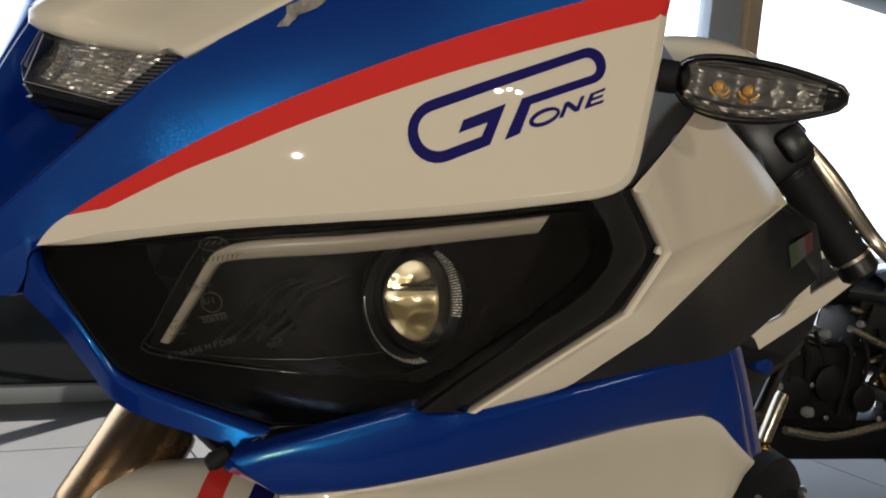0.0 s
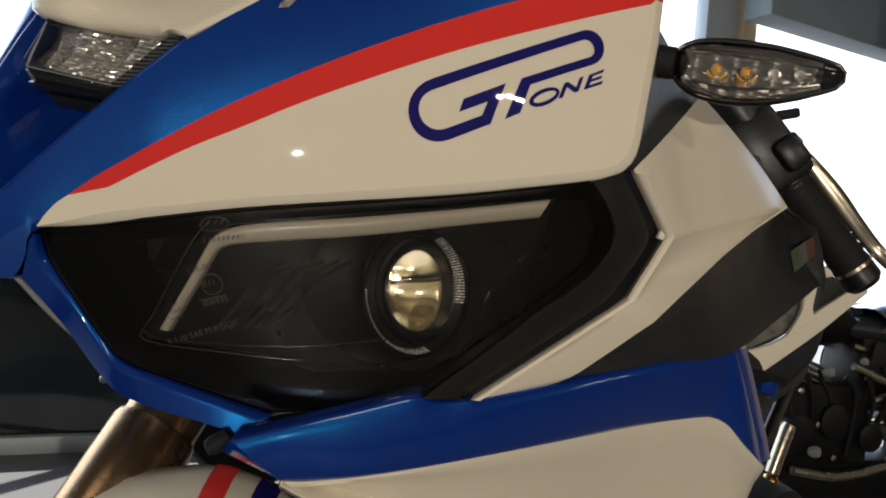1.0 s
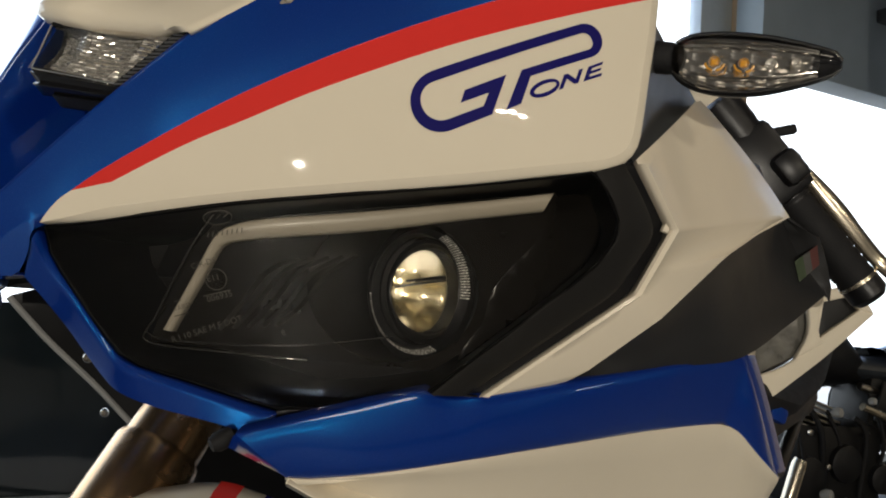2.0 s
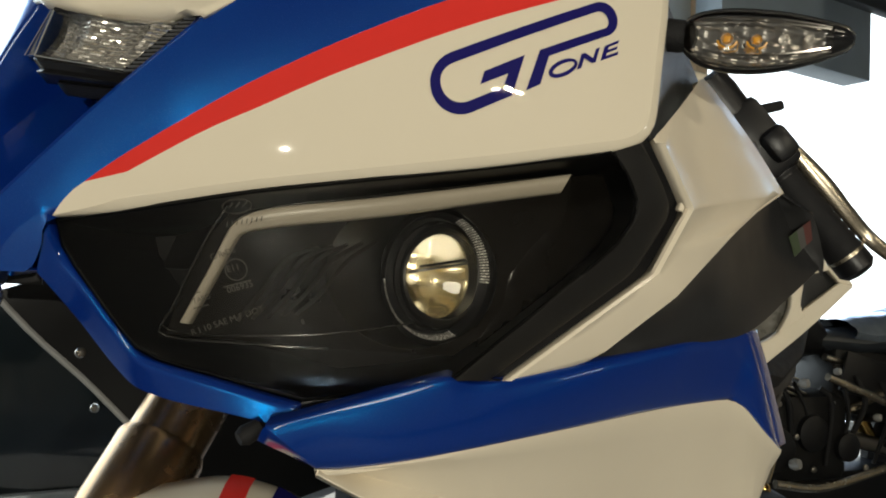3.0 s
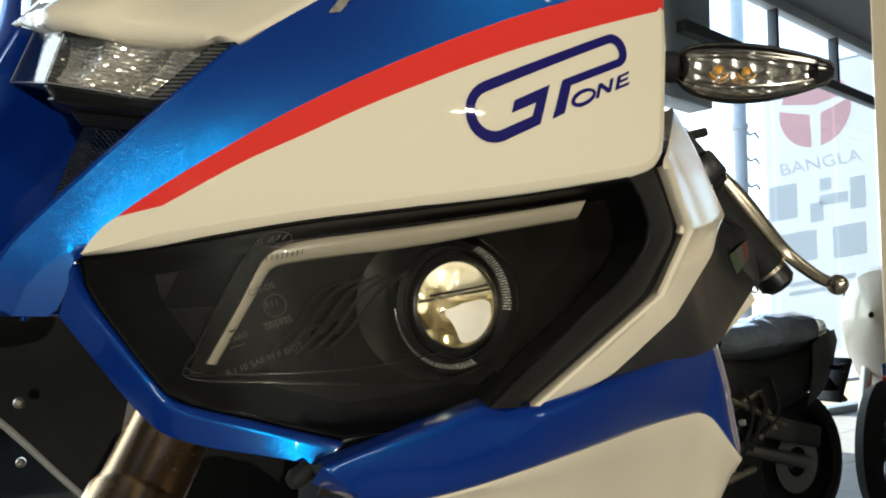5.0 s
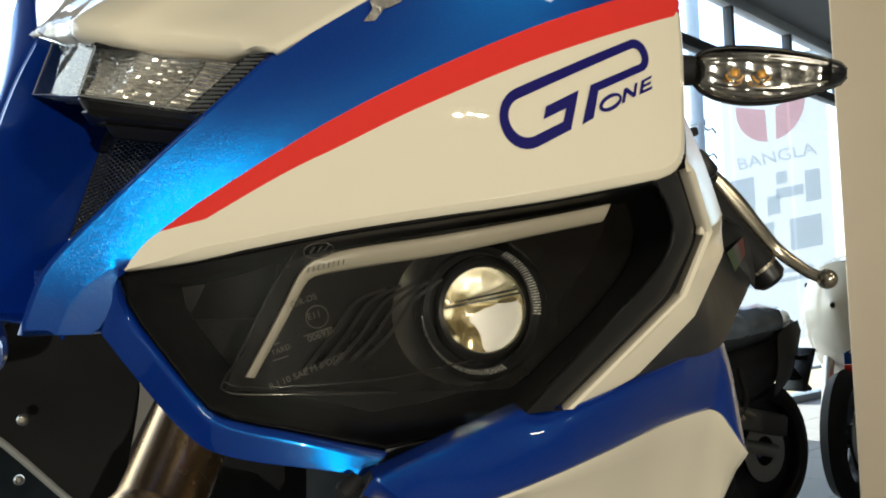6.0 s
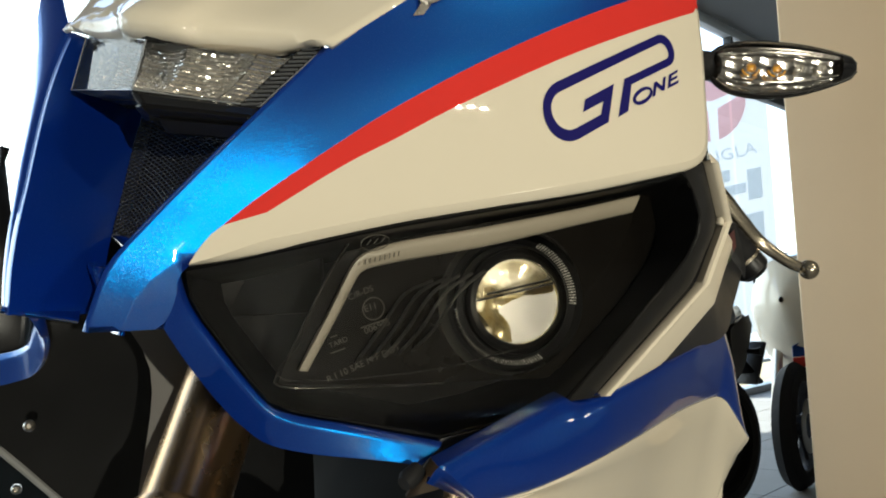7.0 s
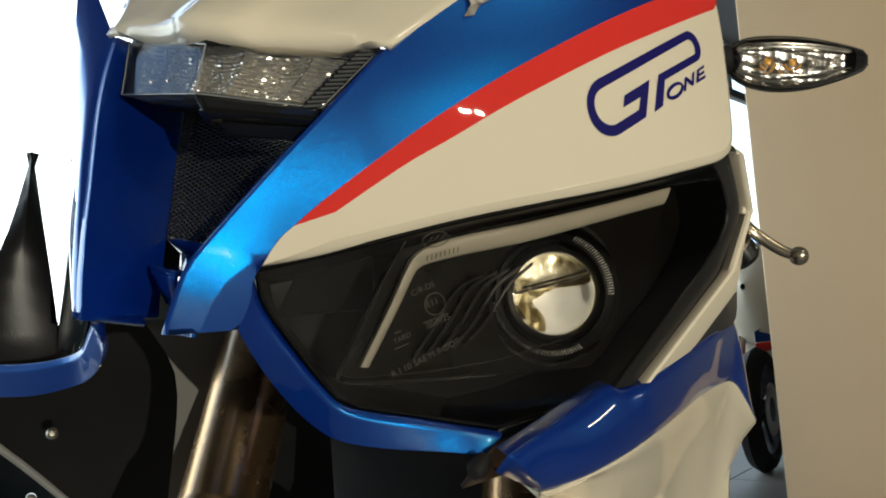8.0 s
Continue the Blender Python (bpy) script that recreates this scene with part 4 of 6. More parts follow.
# projector: barrel, glass, shield and reflector
proj = part("projector", spin([(-0.05, 0.0255), (0.000, 0.0285), (0.002, 0.0280), (0.0025, 0.0255), (0.001, 0.0240), (-0.004, 0.0234), (-0.045, 0.0234)], pax, 56), BLACK, headlight, "black projector barrel")
prof = [(-0.006, 0.0), (-0.006, 0.0230), (-0.001, 0.0230)]
for k in range(1, 13):
    a = k / 12 * math.pi / 2
    prof.append((-0.001 + 0.0168 * math.sin(a), 0.0230 * math.cos(a)))
glass = part("glass", spin(prof, pax, 56), LENS, proj, "domed clear projector lens")
glass.visible_shadow = False
mouth = [Vector((p.x, bezel_y(p.x, p.y), p.y)) for p in hole] 
seat = [pax @ Vector((0.0372 * math.cos(2 * math.pi * k / 36), 0.0372 * math.sin(2 * math.pi * k / 36), 0.008)) for k in range(36)]
floor_ = [pax @ Vector((0.028 * math.cos(2 * math.pi * k / 36), 0.028 * math.sin(2 * math.pi * k / 36), 0.007)) for k in range(36)]
part("funnel", loft([mouth, seat, floor_], tuple(FWD), True), INNER, proj, "dark funnel round the projector", smooth=60)
# a fluted bowl: narrow upright flutes on one side, broad ones on the other, over a kinked lower half
rows = []
for i in range(61):
    y = -0.0226 + 0.0452 * i / 60
    row = []
    for k in range(81):
        x = (-0.0226 + 0.0452 * k / 80)
        r2 = min(x * x + y * y, 0.0226 ** 2)
        wave = 0.00050 * abs(math.sin(560 * x + 22 * y)) if x < -0.001 else 0.0011 * abs(math.sin(190 * x + 60 * y))
        shelf = 0.0011 * math.sin(430 * y + 70 * x) if y < 0.002 else 0.0016 * math.sin(240 * y - 120 * x)
        row.append(pax @ Vector((x, y, -0.0190 + 13 * r2 - 0.58 * x + 1.5 * wave + 1.1 * shelf + 0.0008 * noise.noise(Vector((x, y, 0)) * 260))))
    rows.append(row)
bm = loft(rows, tuple(FWD))
inv = pax.inverted()
bmesh.ops.delete(bm, geom=[v for v in bm.verts if (inv @ v.co).xy.length > 0.0227], context="VERTS")
part("reflector_cup", bm, FACET, proj, "fluted gold reflector behind the lens, its bright reflections painted white", smooth=24)
# white tongue under the cut-off shield, added to paint the lens's bright reflection
tongue = []
for k in range(9):
    y = -0.0205 + 0.0225 * k / 8
    half = math.sqrt(0.0218 ** 2 - y * y)
    left = max(-half, -0.012 - 0.35 * y - 0.004 * math.sin(3 * k / 8))
    tongue.append([pax @ Vector((left + (half - left) * i / 10, y, -0.0155 - 0.17 * y + 9 * (left + (half - left) * i / 10 - 0.004) ** 2 + 0.0007 * math.sin(i * 1.9 + 0.8 * k) + 0.0004 * math.sin(k * 2.3))) for i in range(11)])
part("glare_tongue", loft(tongue, tuple(FWD)), GLARE, proj, "white tongue added under the shield for the lens's bright reflection", smooth=60)
part("cup_back", spin([(-0.024, 0), (-0.024, 0.0230), (-0.006, 0.0232)], pax, 40), STEEL, proj)
part("shield", box(0.042, 0.0010, 0.004, pax @ pose(0, 0.004, -0.0085, 0, 0, 10)), CHROME, proj, "metal cut-off shield")
part("shield_lip", box(0.042, 0.0008, 0.003, pax @ pose(0, 0.0056, -0.0088, 0, 0, 10)), BLACK, proj)
part("glass_rim", spin([(0.0002, 0.0231), (0.0014, 0.0238), (0.0022, 0.0250), (0.0014, 0.0268)], pax, 56), BLACK, proj, "thin glossy ring round the lens")
# two knurled arcs round the projector
for a0, a1 in ((184, 296), (-6, 62)):
    bm = bmesh.new()
    n = int((a1 - a0) / 2.5)
    for k in range(n):
        t = radians(a0 + (a1 - a0) * (k + 0.5) / n)
        inner, outer = [pax @ Vector((r * math.cos(t), r * math.sin(t), h)) for r, h in ((0.0309, 0.0119), (0.0336, 0.0074))]
        tube([inner, inner.lerp(outer, 0.5) + FWD * 0.0006, outer], [0.0003, 0.00042, 0.00036], bm, 6)
    part("knurled_arc", bm, RIBS, proj, "arc of small bright ribs", smooth=60)
part("arc_cone", spin([(0.006, 0.0285), (0.0122, 0.0300), (0.0119, 0.0304), (0.0056, 0.0342)], pax, 56), BLACK, proj, "black cone that carries the ribs")
# moulded markings on the cover
for words, size, x, z, slope in (("C/R-DS", 0.0037, -0.1085, 0.9012, 20), ("E11", 0.0040, -0.1016, 0.8960, 16), ("TARD", 0.0032, -0.1166, 0.8816, 20), ("006935", 0.0040, -0.1015, 0.8868, 18), ("R I 10 SAE M F DOT", 0.0040, -0.1175, 0.8672, 21)):
    pts, faces = lettering(words, size)
    part("marking", laid(pts, faces, (x, z), slope, lamp_y, -0.0012), MARK, headlight, "raised moulded approval marking")
ringp = [Vector((-0.0978 + 0.0047 * math.cos(a), 0, 0.8975 + 0.0047 * math.sin(a))) for a in [2 * math.pi * k / 40 for k in range(41)]]
for p in ringp:
    p.y = lamp_y(p.x, p.z) + 0.0012
part("marking_ring", tube(ringp, 0.00022, None, 5, False), MARK, headlight)
oval = [Vector((-0.0972 + 0.0062 * math.cos(t) - 0.0006 * math.sin(t), 0, 0.9250 + 0.0030 * math.sin(t) + 0.0010 * math.cos(t))) for t in [2 * math.pi * k / 40 for k in range(41)]]
for p in oval:
    p.y = lamp_y(p.x, p.z) + 0.0012
part("marking_oval", tube(oval, 0.00022, None, 5, False), MARK, headlight)
for k in range(3):
    q = [Vector((-0.1008 + 0.0030 * k + s * 0.002, 0, 0.9240 + 0.0005 * k + s * 0.0022)) for s in (0, 1)]
    for p in q:
        p.y = lamp_y(p.x, p.z) + 0.0012
    part("marking_stroke", tube(q, 0.0003, None, 5), MARK, headlight)
for k in range(8):
    x0 = -0.1015 + 0.0021 * k
    q = [Vector((x0, 0, 0.9160 + 0.00045 * k)), Vector((x0 + 0.0003, 0, 0.9182 + 0.00045 * k))]
    for p in q:
        p.y = lamp_y(p.x, p.z) + 0.0012
    part("marking_bar", tube(q, 0.00025, None, 5), MARK, headlight)
for x0, z0, w in ((-0.1035, 0.8895, 0.012), (-0.1165, 0.8795, 0.0065), (-0.1165, 0.8862, 0.003)):
    q = [Vector((x0 + w * f, 0, z0 + w * f * 0.3)) for f in (0, 1)]
    for p in q:
        p.y = lamp_y(p.x, p.z) + 0.0012
    part("marking_bar", tube(q, 0.00025, None, 5), MARK, headlight)

# black trim between the lamp cover and the white cowl
t_in = crv([(0.073, 0, 0.961), (0.083, 0, 0.949), (0.0885, 0, 0.9355), (0.085, 0, 0.9255), (0.078, 0, 0.9165), (0.0665, 0, 0.906), (0.0535, 0, 0.8955), (0.040, 0, 0.8835), (0.014, 0, 0.8615), (0.0, 0, 0.849)], 40)
for p in t_in:
    p.y = lamp_y(p.x, p.z) + 0.001
COWL_IN = [(0.0942, 0.4393, 0.9693), (0.1183, 0.4665, 0.9387), (0.1005, 0.4655, 0.9040), (0.0246, 0.4435, 0.8487)]
cin = kinked(COWL_IN, 40, 0.007)
trim = part("lamp_trim", loft([[p + Vector((0, 0.012, 0)) for p in t_in], [p + Vector((0, 0.003, 0)) for p in t_in], between(t_in, cin, 0.3, (0, 0.005, 0)), between(t_in, cin, 0.75, (0, 0.007, 0)), between(t_in, cin, 0.97, (0, 0.006, 0)), [p + Vector((0.002, 0.02, 0)) for p in cin]]), BLACK, bike, "black trim beside the headlight", thick=0.002)
part("trim_strip", loft([[p + Vector((0, 0.006, 0)) for p in t_in], [p + Vector((0, -0.0006, 0)) for p in t_in], between(t_in, cin, 0.05, (0, -0.0020, 0)), between(t_in, cin, 0.10, (0, -0.0022, 0)), between(t_in, cin, 0.4, (0, -0.0016, 0)), between(t_in, cin, 0.68, (0, -0.0004, 0)), between(t_in, cin, 0.74, (0, 0.001, 0)), between(t_in, cin, 0.76, (0, 0.006, 0))]), STRIP, trim, "dark grey satin strip beside the headlight", smooth=30)
bm = box(0.0036, 0.0036, 0.0045, pose(0.1158, 0.4672, 0.9392, 0, 20, 20), bevel=0.0008)
part("trim_clip", bm, WHITE, bike)
# black skirt under the headlight, behind the rim's end
sk = crv([(-0.068, 0.414, 0.8385), (-0.035, 0.424, 0.842), (0.0, 0.436, 0.8495), (0.024, 0.4435, 0.8485)], 20)
part("lamp_skirt", loft([sk, [p + Vector((-0.004, 0.002, -0.008)) for p in sk], [p + Vector((-0.01, 0.03, -0.03)) for p in sk]]), BLACK, bike, "black plastic below the headlight", thick=0.002)
bm = spin([(-0.004, 0), (-0.004, 0.004), (0.003, 0.0045), (0.006, 0.003), (0.006, 0)], axis_to((-0.086, 0.394, 0.828), (-0.7, -0.5, -0.4)), 20)
part("rubber_stop", bm, MATTE, bike, "round black rubber stop")

# white cowl round the lamp's outer side
c_top = crv([(0.1475, 0.541, 1.0278), (0.162, 0.559, 1.0222), (0.205, 0.615, 1.003), (0.2555, 0.683, 0.976)], 20)
C_REAR = [(0.2555, 0.683, 0.976), (0.206, 0.600, 0.953), (0.165, 0.528, 0.9312), (0.120, 0.4855, 0.8925)]
C_FOOT = [(0.120, 0.4855, 0.8925), (0.0775, 0.4755, 0.8600), (0.0246, 0.4445, 0.848)]
c_low = kinked(C_REAR + C_FOOT[1:], 40, 0.007)
# each straight run of the inner line faces its own run of the outer one
c_out = c_top[:-1] + kinked(C_REAR, 24, 0.007)[:-1] + kinked(C_FOOT, 22, 0.005)
c_in = kinked(COWL_IN[:2], 20)[:-1] + kinked(COWL_IN[1:3], 24)[:-1] + kinked(COWL_IN[2:], 22)
swell = lambda f: [p.lerp(q, f) + Vector((0.35, -0.9, 0)) * 0.06 * f * (1 - f) * (q - p).length for p, q in zip(c_in, c_out)]
rows = [[p + Vector((-0.001, 0.010, 0)) for p in c_in], c_in, [p + Vector((0.0015, -0.0012, 0)) for p in c_in], [p + Vector((0.0045, -0.0006, 0)) for p in c_in]]
for row, f in zip(rows, (0.0, 0.0, 0.03, 0.085)):      # the free end runs straight from lip to apex
    row[0] = c_in[0].lerp(c_out[0], f) + (Vector((0, 0.010, 0)) if row is rows[0] else Vector())
rows += [swell(f) for f in (0.16, 0.3, 0.45, 0.6, 0.75, 0.88, 0.96)]
# the upper edge is chamfered away from the lamp
fall = [min(1, max(0, (20 - k) / 5)) for k in range(len(c_out))]
rows[-1] = [p.lerp(q, 0.93) for p, q in zip(c_in, c_out)]
rows += [[p + Vector((0.0035, 0.0085, 0.0012)) * f for p, f in zip(c_out, fall)], [p + Vector((-0.006, 0.004 + 0.012 * f, -0.004)) for p, f in zip(c_out, fall)]]
part("cowl", loft(rows, (0.4, -0.9, 0)), SATIN, bike, "glossy white cowl behind the headlight", smooth=40)

pa = [Vector((x, side_y(x, z) + 0.006, z)) for x, z in ((0.094, 0.972), (0.0985, 1.002), (0.102, 1.026), (0.104, 1.044))]
pb = [Vector(q) for q in ((0.0955, 0.4500, 0.9690), (0.1195, 0.500, 0.9965), (0.138, 0.535, 1.0185), (0.151, 0.557, 1.032))]
pa, pb = crv(pa, 12), crv(pb, 12)
pb = [q + (q - p) * 0.12 * min(1, k / 3) + Vector((0, 0.006, 0)) for k, (p, q) in enumerate(zip(pa, pb))]
part("signal_panel", loft([pa, between(pa, pb, 0.5, (0.002, 0.006, 0)), pb], (0.6, -0.7, 0)), GREY, bike, "dark grey panel under the turn signal", thick=0.002)

# dark side panel between the cowl and the wing
top = [p + Vector((-0.003, 0.010, 0.002)) for p in c_low[::-1]]
bot = crv([(0.028, 0.449, 0.8475), (0.08, 0.490, 0.8555), (0.14, 0.541, 0.8635), (0.195, 0.590, 0.870), (0.245, 0.650, 0.8925), (0.295, 0.708, 0.919)], 40)
panel_rows = [top, between(top, bot, 0.2, (0, 0.006, 0)), between(top, bot, 0.5, (-0.002, 0.007, 0)), between(top, bot, 0.8, (0, 0.004, 0)), bot]
ext = [(0.259, 0.688, 0.9725), (0.284, 0.697, 0.9615), (0.292, 0.702, 0.945), (0.299, 0.708, 0.926), (0.299, 0.710, 0.914)]
panel_rows = [r + [r[-1].lerp(Vector(q), 0.5), Vector(q)] for r, q in zip(panel_rows, ext)]
part("side_panel", loft(panel_rows, (0.6, -0.7, 0)), SIDEGREY, bike, "dark grey plastic side panel", thick=0.003)
# small flag sticker
sc = [Vector(q) for q in ((0.2645, 0.6945, 0.9430), (0.2825, 0.6975, 0.9570), (0.2645, 0.6830, 0.9265), (0.2865, 0.7020, 0.9420))]
for mat, f0, f1 in ((GREEN, 0, 0.36), (FLAGPALE, 0.36, 0.66), (FLAGRED, 0.66, 1.0)):
    bm = loft([[sc[2].lerp(sc[3], f0), sc[2].lerp(sc[3], f1)], [sc[0].lerp(sc[1], f0), sc[0].lerp(sc[1], f1)]], (0.6, -0.7, 0))
    bmesh.ops.translate(bm, verts=bm.verts, vec=Vector((0.0, -0.0005, 0.0)))
    part("sticker_field", bm, mat, bike, "small three-coloured flag sticker")

# blue wing below the headlight
w_top = kinked([(-0.0779, 0.3826, 0.8326), (-0.040, 0.4055, 0.8422), (-0.0015, 0.4295, 0.8518), (0.0035, 0.4330, 0.8486), (0.012, 0.4380, 0.8476), (0.0246, 0.4445, 0.8488), (0.08, 0.489, 0.857), (0.14, 0.540, 0.865), (0.2, 0.600, 0.8715)], 60, 0.004)
w_bot = crv([(-0.0575, 0.3965, 0.8132), (-0.0475, 0.4030, 0.8122), (-0.0210, 0.4145, 0.8140), (0.0184, 0.4415, 0.8176), (0.0660, 0.4830, 0.8212), (0.1285, 0.5430, 0.8250), (0.186, 0.591, 0.827)], 60)
w_r = crv([(0.2, 0.600, 0.8715), (0.213, 0.610, 0.842), (0.238, 0.640, 0.788)], 16)
w_e = crv([(0.186, 0.591, 0.827), (0.192, 0.5945, 0.824), (0.201, 0.6005, 0.8188), (0.217, 0.6125, 0.8038), (0.236, 0.630, 0.788)], 16)
step_at = lambda f, deep: [p.lerp(q, f) + Vector((0.3 * deep, -deep, 0)) for p, q in zip(w_top, w_bot)] + [p.lerp(q, f) + Vector((0.6 * deep, -0.8 * deep, 0)) * (1 - k / 15) for k, (p, q) in enumerate(zip(w_r, w_e)) if k]
w_rim, w_sill = w_top + w_r[1:], w_bot + w_e[1:]
wing = part("wing", loft([[p + Vector((0, 0.012, 0.002)) for p in w_rim], [p + Vector((0, 0.0012, 0.0004)) for p in w_rim], step_at(0.015, 0.0006), step_at(0.05, 0.0016), step_at(0.2, 0.0026), step_at(0.5, 0.0034), step_at(0.8, 0.0026), step_at(0.95, 0.0012), w_sill, [p + Vector((0, 0.004, -0.001)) for p in w_sill]]), BLUE, bike, "metallic blue wing below the headlight", smooth=48)
# the wing's front tip folds back under
fold = crv([step_at(f, d)[0] for f, d in ((0.0, 0.0), (0.05, 0.0016), (0.2, 0.0026), (0.5, 0.0034), (0.8, 0.0026), (1.0, 0.0))], 12)
under = crv([(-0.0818, 0.3875, 0.8257), (-0.0575, 0.3985, 0.8126)], 12)
part("wing_tip", loft([[p + Vector((0.0015, 0.0004, 0.0006)) for p in fold], [p + Vector((0.0004, -0.0003, 0)) for p in fold], [p.lerp(q, 0.14) + Vector((-0.0004, -0.0003, -0.0002)) for p, q in zip(fold, under)], under, [p + Vector((0.004, 0.014, 0)) for p in under]], (-0.6, -0.6, -0.4)), BLUE, wing, "folded front tip of the blue wing", smooth=50)
part("wing_return", loft([w_r, [p + Vector((0.012, 0.016, 0.0)) for p in w_r]], (0.8, -0.4, 0)), BLUE, wing, "pale edge of the wing", thick=0.002)

# white lower fairing
l_top = crv([(-0.0575, 0.3975, 0.8126), (-0.0475, 0.4040, 0.8117), (-0.0210, 0.4155, 0.8135), (0.0184, 0.4425, 0.8171), (0.0660, 0.4840, 0.8207), (0.1285, 0.5440, 0.8245), (0.176, 0.583, 0.8263), (0.190, 0.594, 0.8245), (0.201, 0.602, 0.8185), (0.217, 0.614, 0.8035), (0.237, 0.632, 0.7875)], 40)
l_bot = crv([(-0.0565, 0.398, 0.8114), (0.0, 0.440, 0.77), (0.055, 0.525, 0.70), (0.13, 0.64, 0.61), (0.21, 0.715, 0.57), (0.245, 0.725, 0.61), (0.240, 0.685, 0.70)], 40)
part("lower_fairing", loft([[p + Vector((0, 0.006, 0)) for p in l_top], l_top, between(l_top, l_bot, 0.03, (0, -0.0005, 0)), between(l_top, l_bot, 0.08, (0, 0.002, 0)), between(l_top, l_bot, 0.2, (0, 0.009, 0)), between(l_top, l_bot, 0.5, (0, 0.016, 0)), l_bot]), WHITE, bike, "glossy white lower side fairing", thick=0.003)

# far-side lower fairing seen from inside, with its pale edge
e1 = crv([(-0.375, 0.722, 0.875), (-0.349, 0.744, 0.839), (-0.316, 0.773, 0.799), (-0.276, 0.801, 0.749), (-0.20, 0.85, 0.66)], 16)
e2 = [p + Vector((0.28, 0.02, 0.10)) for p in e1]
inner_f = part("far_fairing", loft([e1, between(e1, e2, 0.5, (0, 0.03, 0)), e2]), INNER, bike, "black inner face of the far fairing", thick=0.004)
part("fairing_edge", tube(e1, 0.0030, None, 8), CAP, inner_f, "pale edge of the far fairing")
for q in ((-0.287, 0.69, 0.8315), (-0.318, 0.80, 0.772)):
    part("fairing_bolt", spin([(0, 0.0042), (0.002, 0.004), (0.0035, 0.0025), (0.002, 0.0015), (0.002, 0)], axis_to(q, (0, -1, 0)), 12), STEEL, inner_f, "small bolt head")

# black wedge added for the dark far headlight where it shows edge-on
w = [Vector(q) for q in ((-0.2755, 0.565, 1.0), (-0.288, 0.566, 0.96), (-0.303, 0.568, 0.925), (-0.315, 0.573, 0.885))]
w2 = [Vector(q) for q in ((-0.275, 0.565, 1.0), (-0.272, 0.57, 0.96), (-0.269, 0.573, 0.925), (-0.266, 0.575, 0.885))]
part("far_lamp_edge", loft([crv(w, 9), between(crv(w, 9), crv(w2, 9), 0.5, (0, -0.004, 0)), crv(w2, 9)]), BLACK, bike, "black wedge beyond the far nose panel, for the far headlight edge-on", thick=0.004)
part("radiator", box(0.26, 0.04, 0.34, pose(*(Vector((-0.22, 0.397, 0)) - FWD * 0.37 + Vector((0.81, -0.586, 0)) * 0.035 + Vector((0, 0, 0.66))), 0, 0, -35.9), bevel=0.006), INNER, bike, "black radiator behind the fork")
# dark core behind the panels
for place, size in (((0.02, 0.62, 0.93), (0.2, 0.16, 0.12)), ((0.15, 0.79, 0.83), (0.2, 0.16, 0.12)), ((-0.08, 0.60, 0.99), (0.16, 0.12, 0.1)), ((0.16, 0.66, 0.98), (0.1, 0.12, 0.07))):
    m = pose(*place, 0, 0, 54)
    part("inner_block", box(*size, m, bevel=0.02), INNER, bike)

# front forks and mudguard
FA, FD = Vector((-0.176, 0.602, 0.806)), Vector((-0.30, -0.56, -0.77)).normalized()
for k, off in enumerate((0.0, 0.19)):
    o = FA + LEFT * off
    fork = part("fork_tube", tube([o - FD * 0.25, o + FD * 0.035], 0.0265, None, 36), BRONZE, bike, "bronze anodised fork tube")
    part("fork_collar", spin([(0, 0.0265), (0, 0.0288), (0.004, 0.030), (0.07, 0.030), (0.075, 0.0285), (0.075, 0.0)], axis_to(o + FD * 0.030, FD), 36), BRONZE, fork)
    part("fork_seal", spin([(0, 0.03), (0, 0.0315), (0.012, 0.0315), (0.015, 0.028), (0.02, 0.02), (0.32, 0.02)], axis_to(o + FD * 0.105, FD), 32), BLACK, fork)
crest = crv([(-0.222, 0.545, 0.735), (-0.2105, 0.545, 0.752), (-0.201, 0.545, 0.7665), (-0.193, 0.545, 0.770), (-0.161, 0.545, 0.777), (-0.139, 0.545, 0.7805), (-0.120, 0.545, 0.779), (-0.098, 0.547, 0.771), (-0.080, 0.551, 0.755), (-0.070, 0.556, 0.730)], 41)
crest = [p + Vector((0.002, 0.004, -0.007)) for p in crest]
rows = [[p + Vector((0.004, 0.012, -0.004)) for p in crest], crest]
for k in range(1, 8):
    rows.append([p + FWD * 0.02 * k + Vector((0.011 * k, 0.004 * k, -0.0016 * k * k - 0.0015 * k)) for p in crest])
guard = part("mudguard", loft(rows, (0, -0.4, 1)), WHITE, bike, "glossy white front mudguard", smooth=60, thick=0.002)
for x0, x1, paint, words in ((-0.131, -0.1165, RED, "red band on the mudguard"), (-0.1035, -0.090, NAVY, "dark blue band on the mudguard")):
    cols = [i for i, p in enumerate(crest) if x0 - 0.002 < p.x < x1 + 0.002]
    part("mudguard_band", loft([[r[i] + Vector((0.0004, -0.0012, 0.0012)) for i in cols] for r in rows[1:]], (0, -0.4, 1)), paint, guard, words)
W_C = FA + FD * 0.52
wheel = part("front_wheel", spin([(-0.055, 0.235), (-0.045, 0.27), (-0.02, 0.295), (0.0, 0.30), (0.02, 0.295), (0.045, 0.27), (0.055, 0.235), (0.05, 0.22), (-0.05, 0.22), (-0.055, 0.235)], axis_to((W_C + LEFT * -0.1), LEFT), 64), MATTE, bike, "black front tyre")
part("rim", spin([(-0.03, 0.04), (-0.03, 0.06), (-0.008, 0.07), (-0.008, 0.21), (-0.05, 0.222), (0.05, 0.222), (0.008, 0.21), (0.008, 0.07), (0.03, 0.06), (0.03, 0.04)], axis_to(W_C + LEFT * -0.1, LEFT), 48), BLACK, wheel)
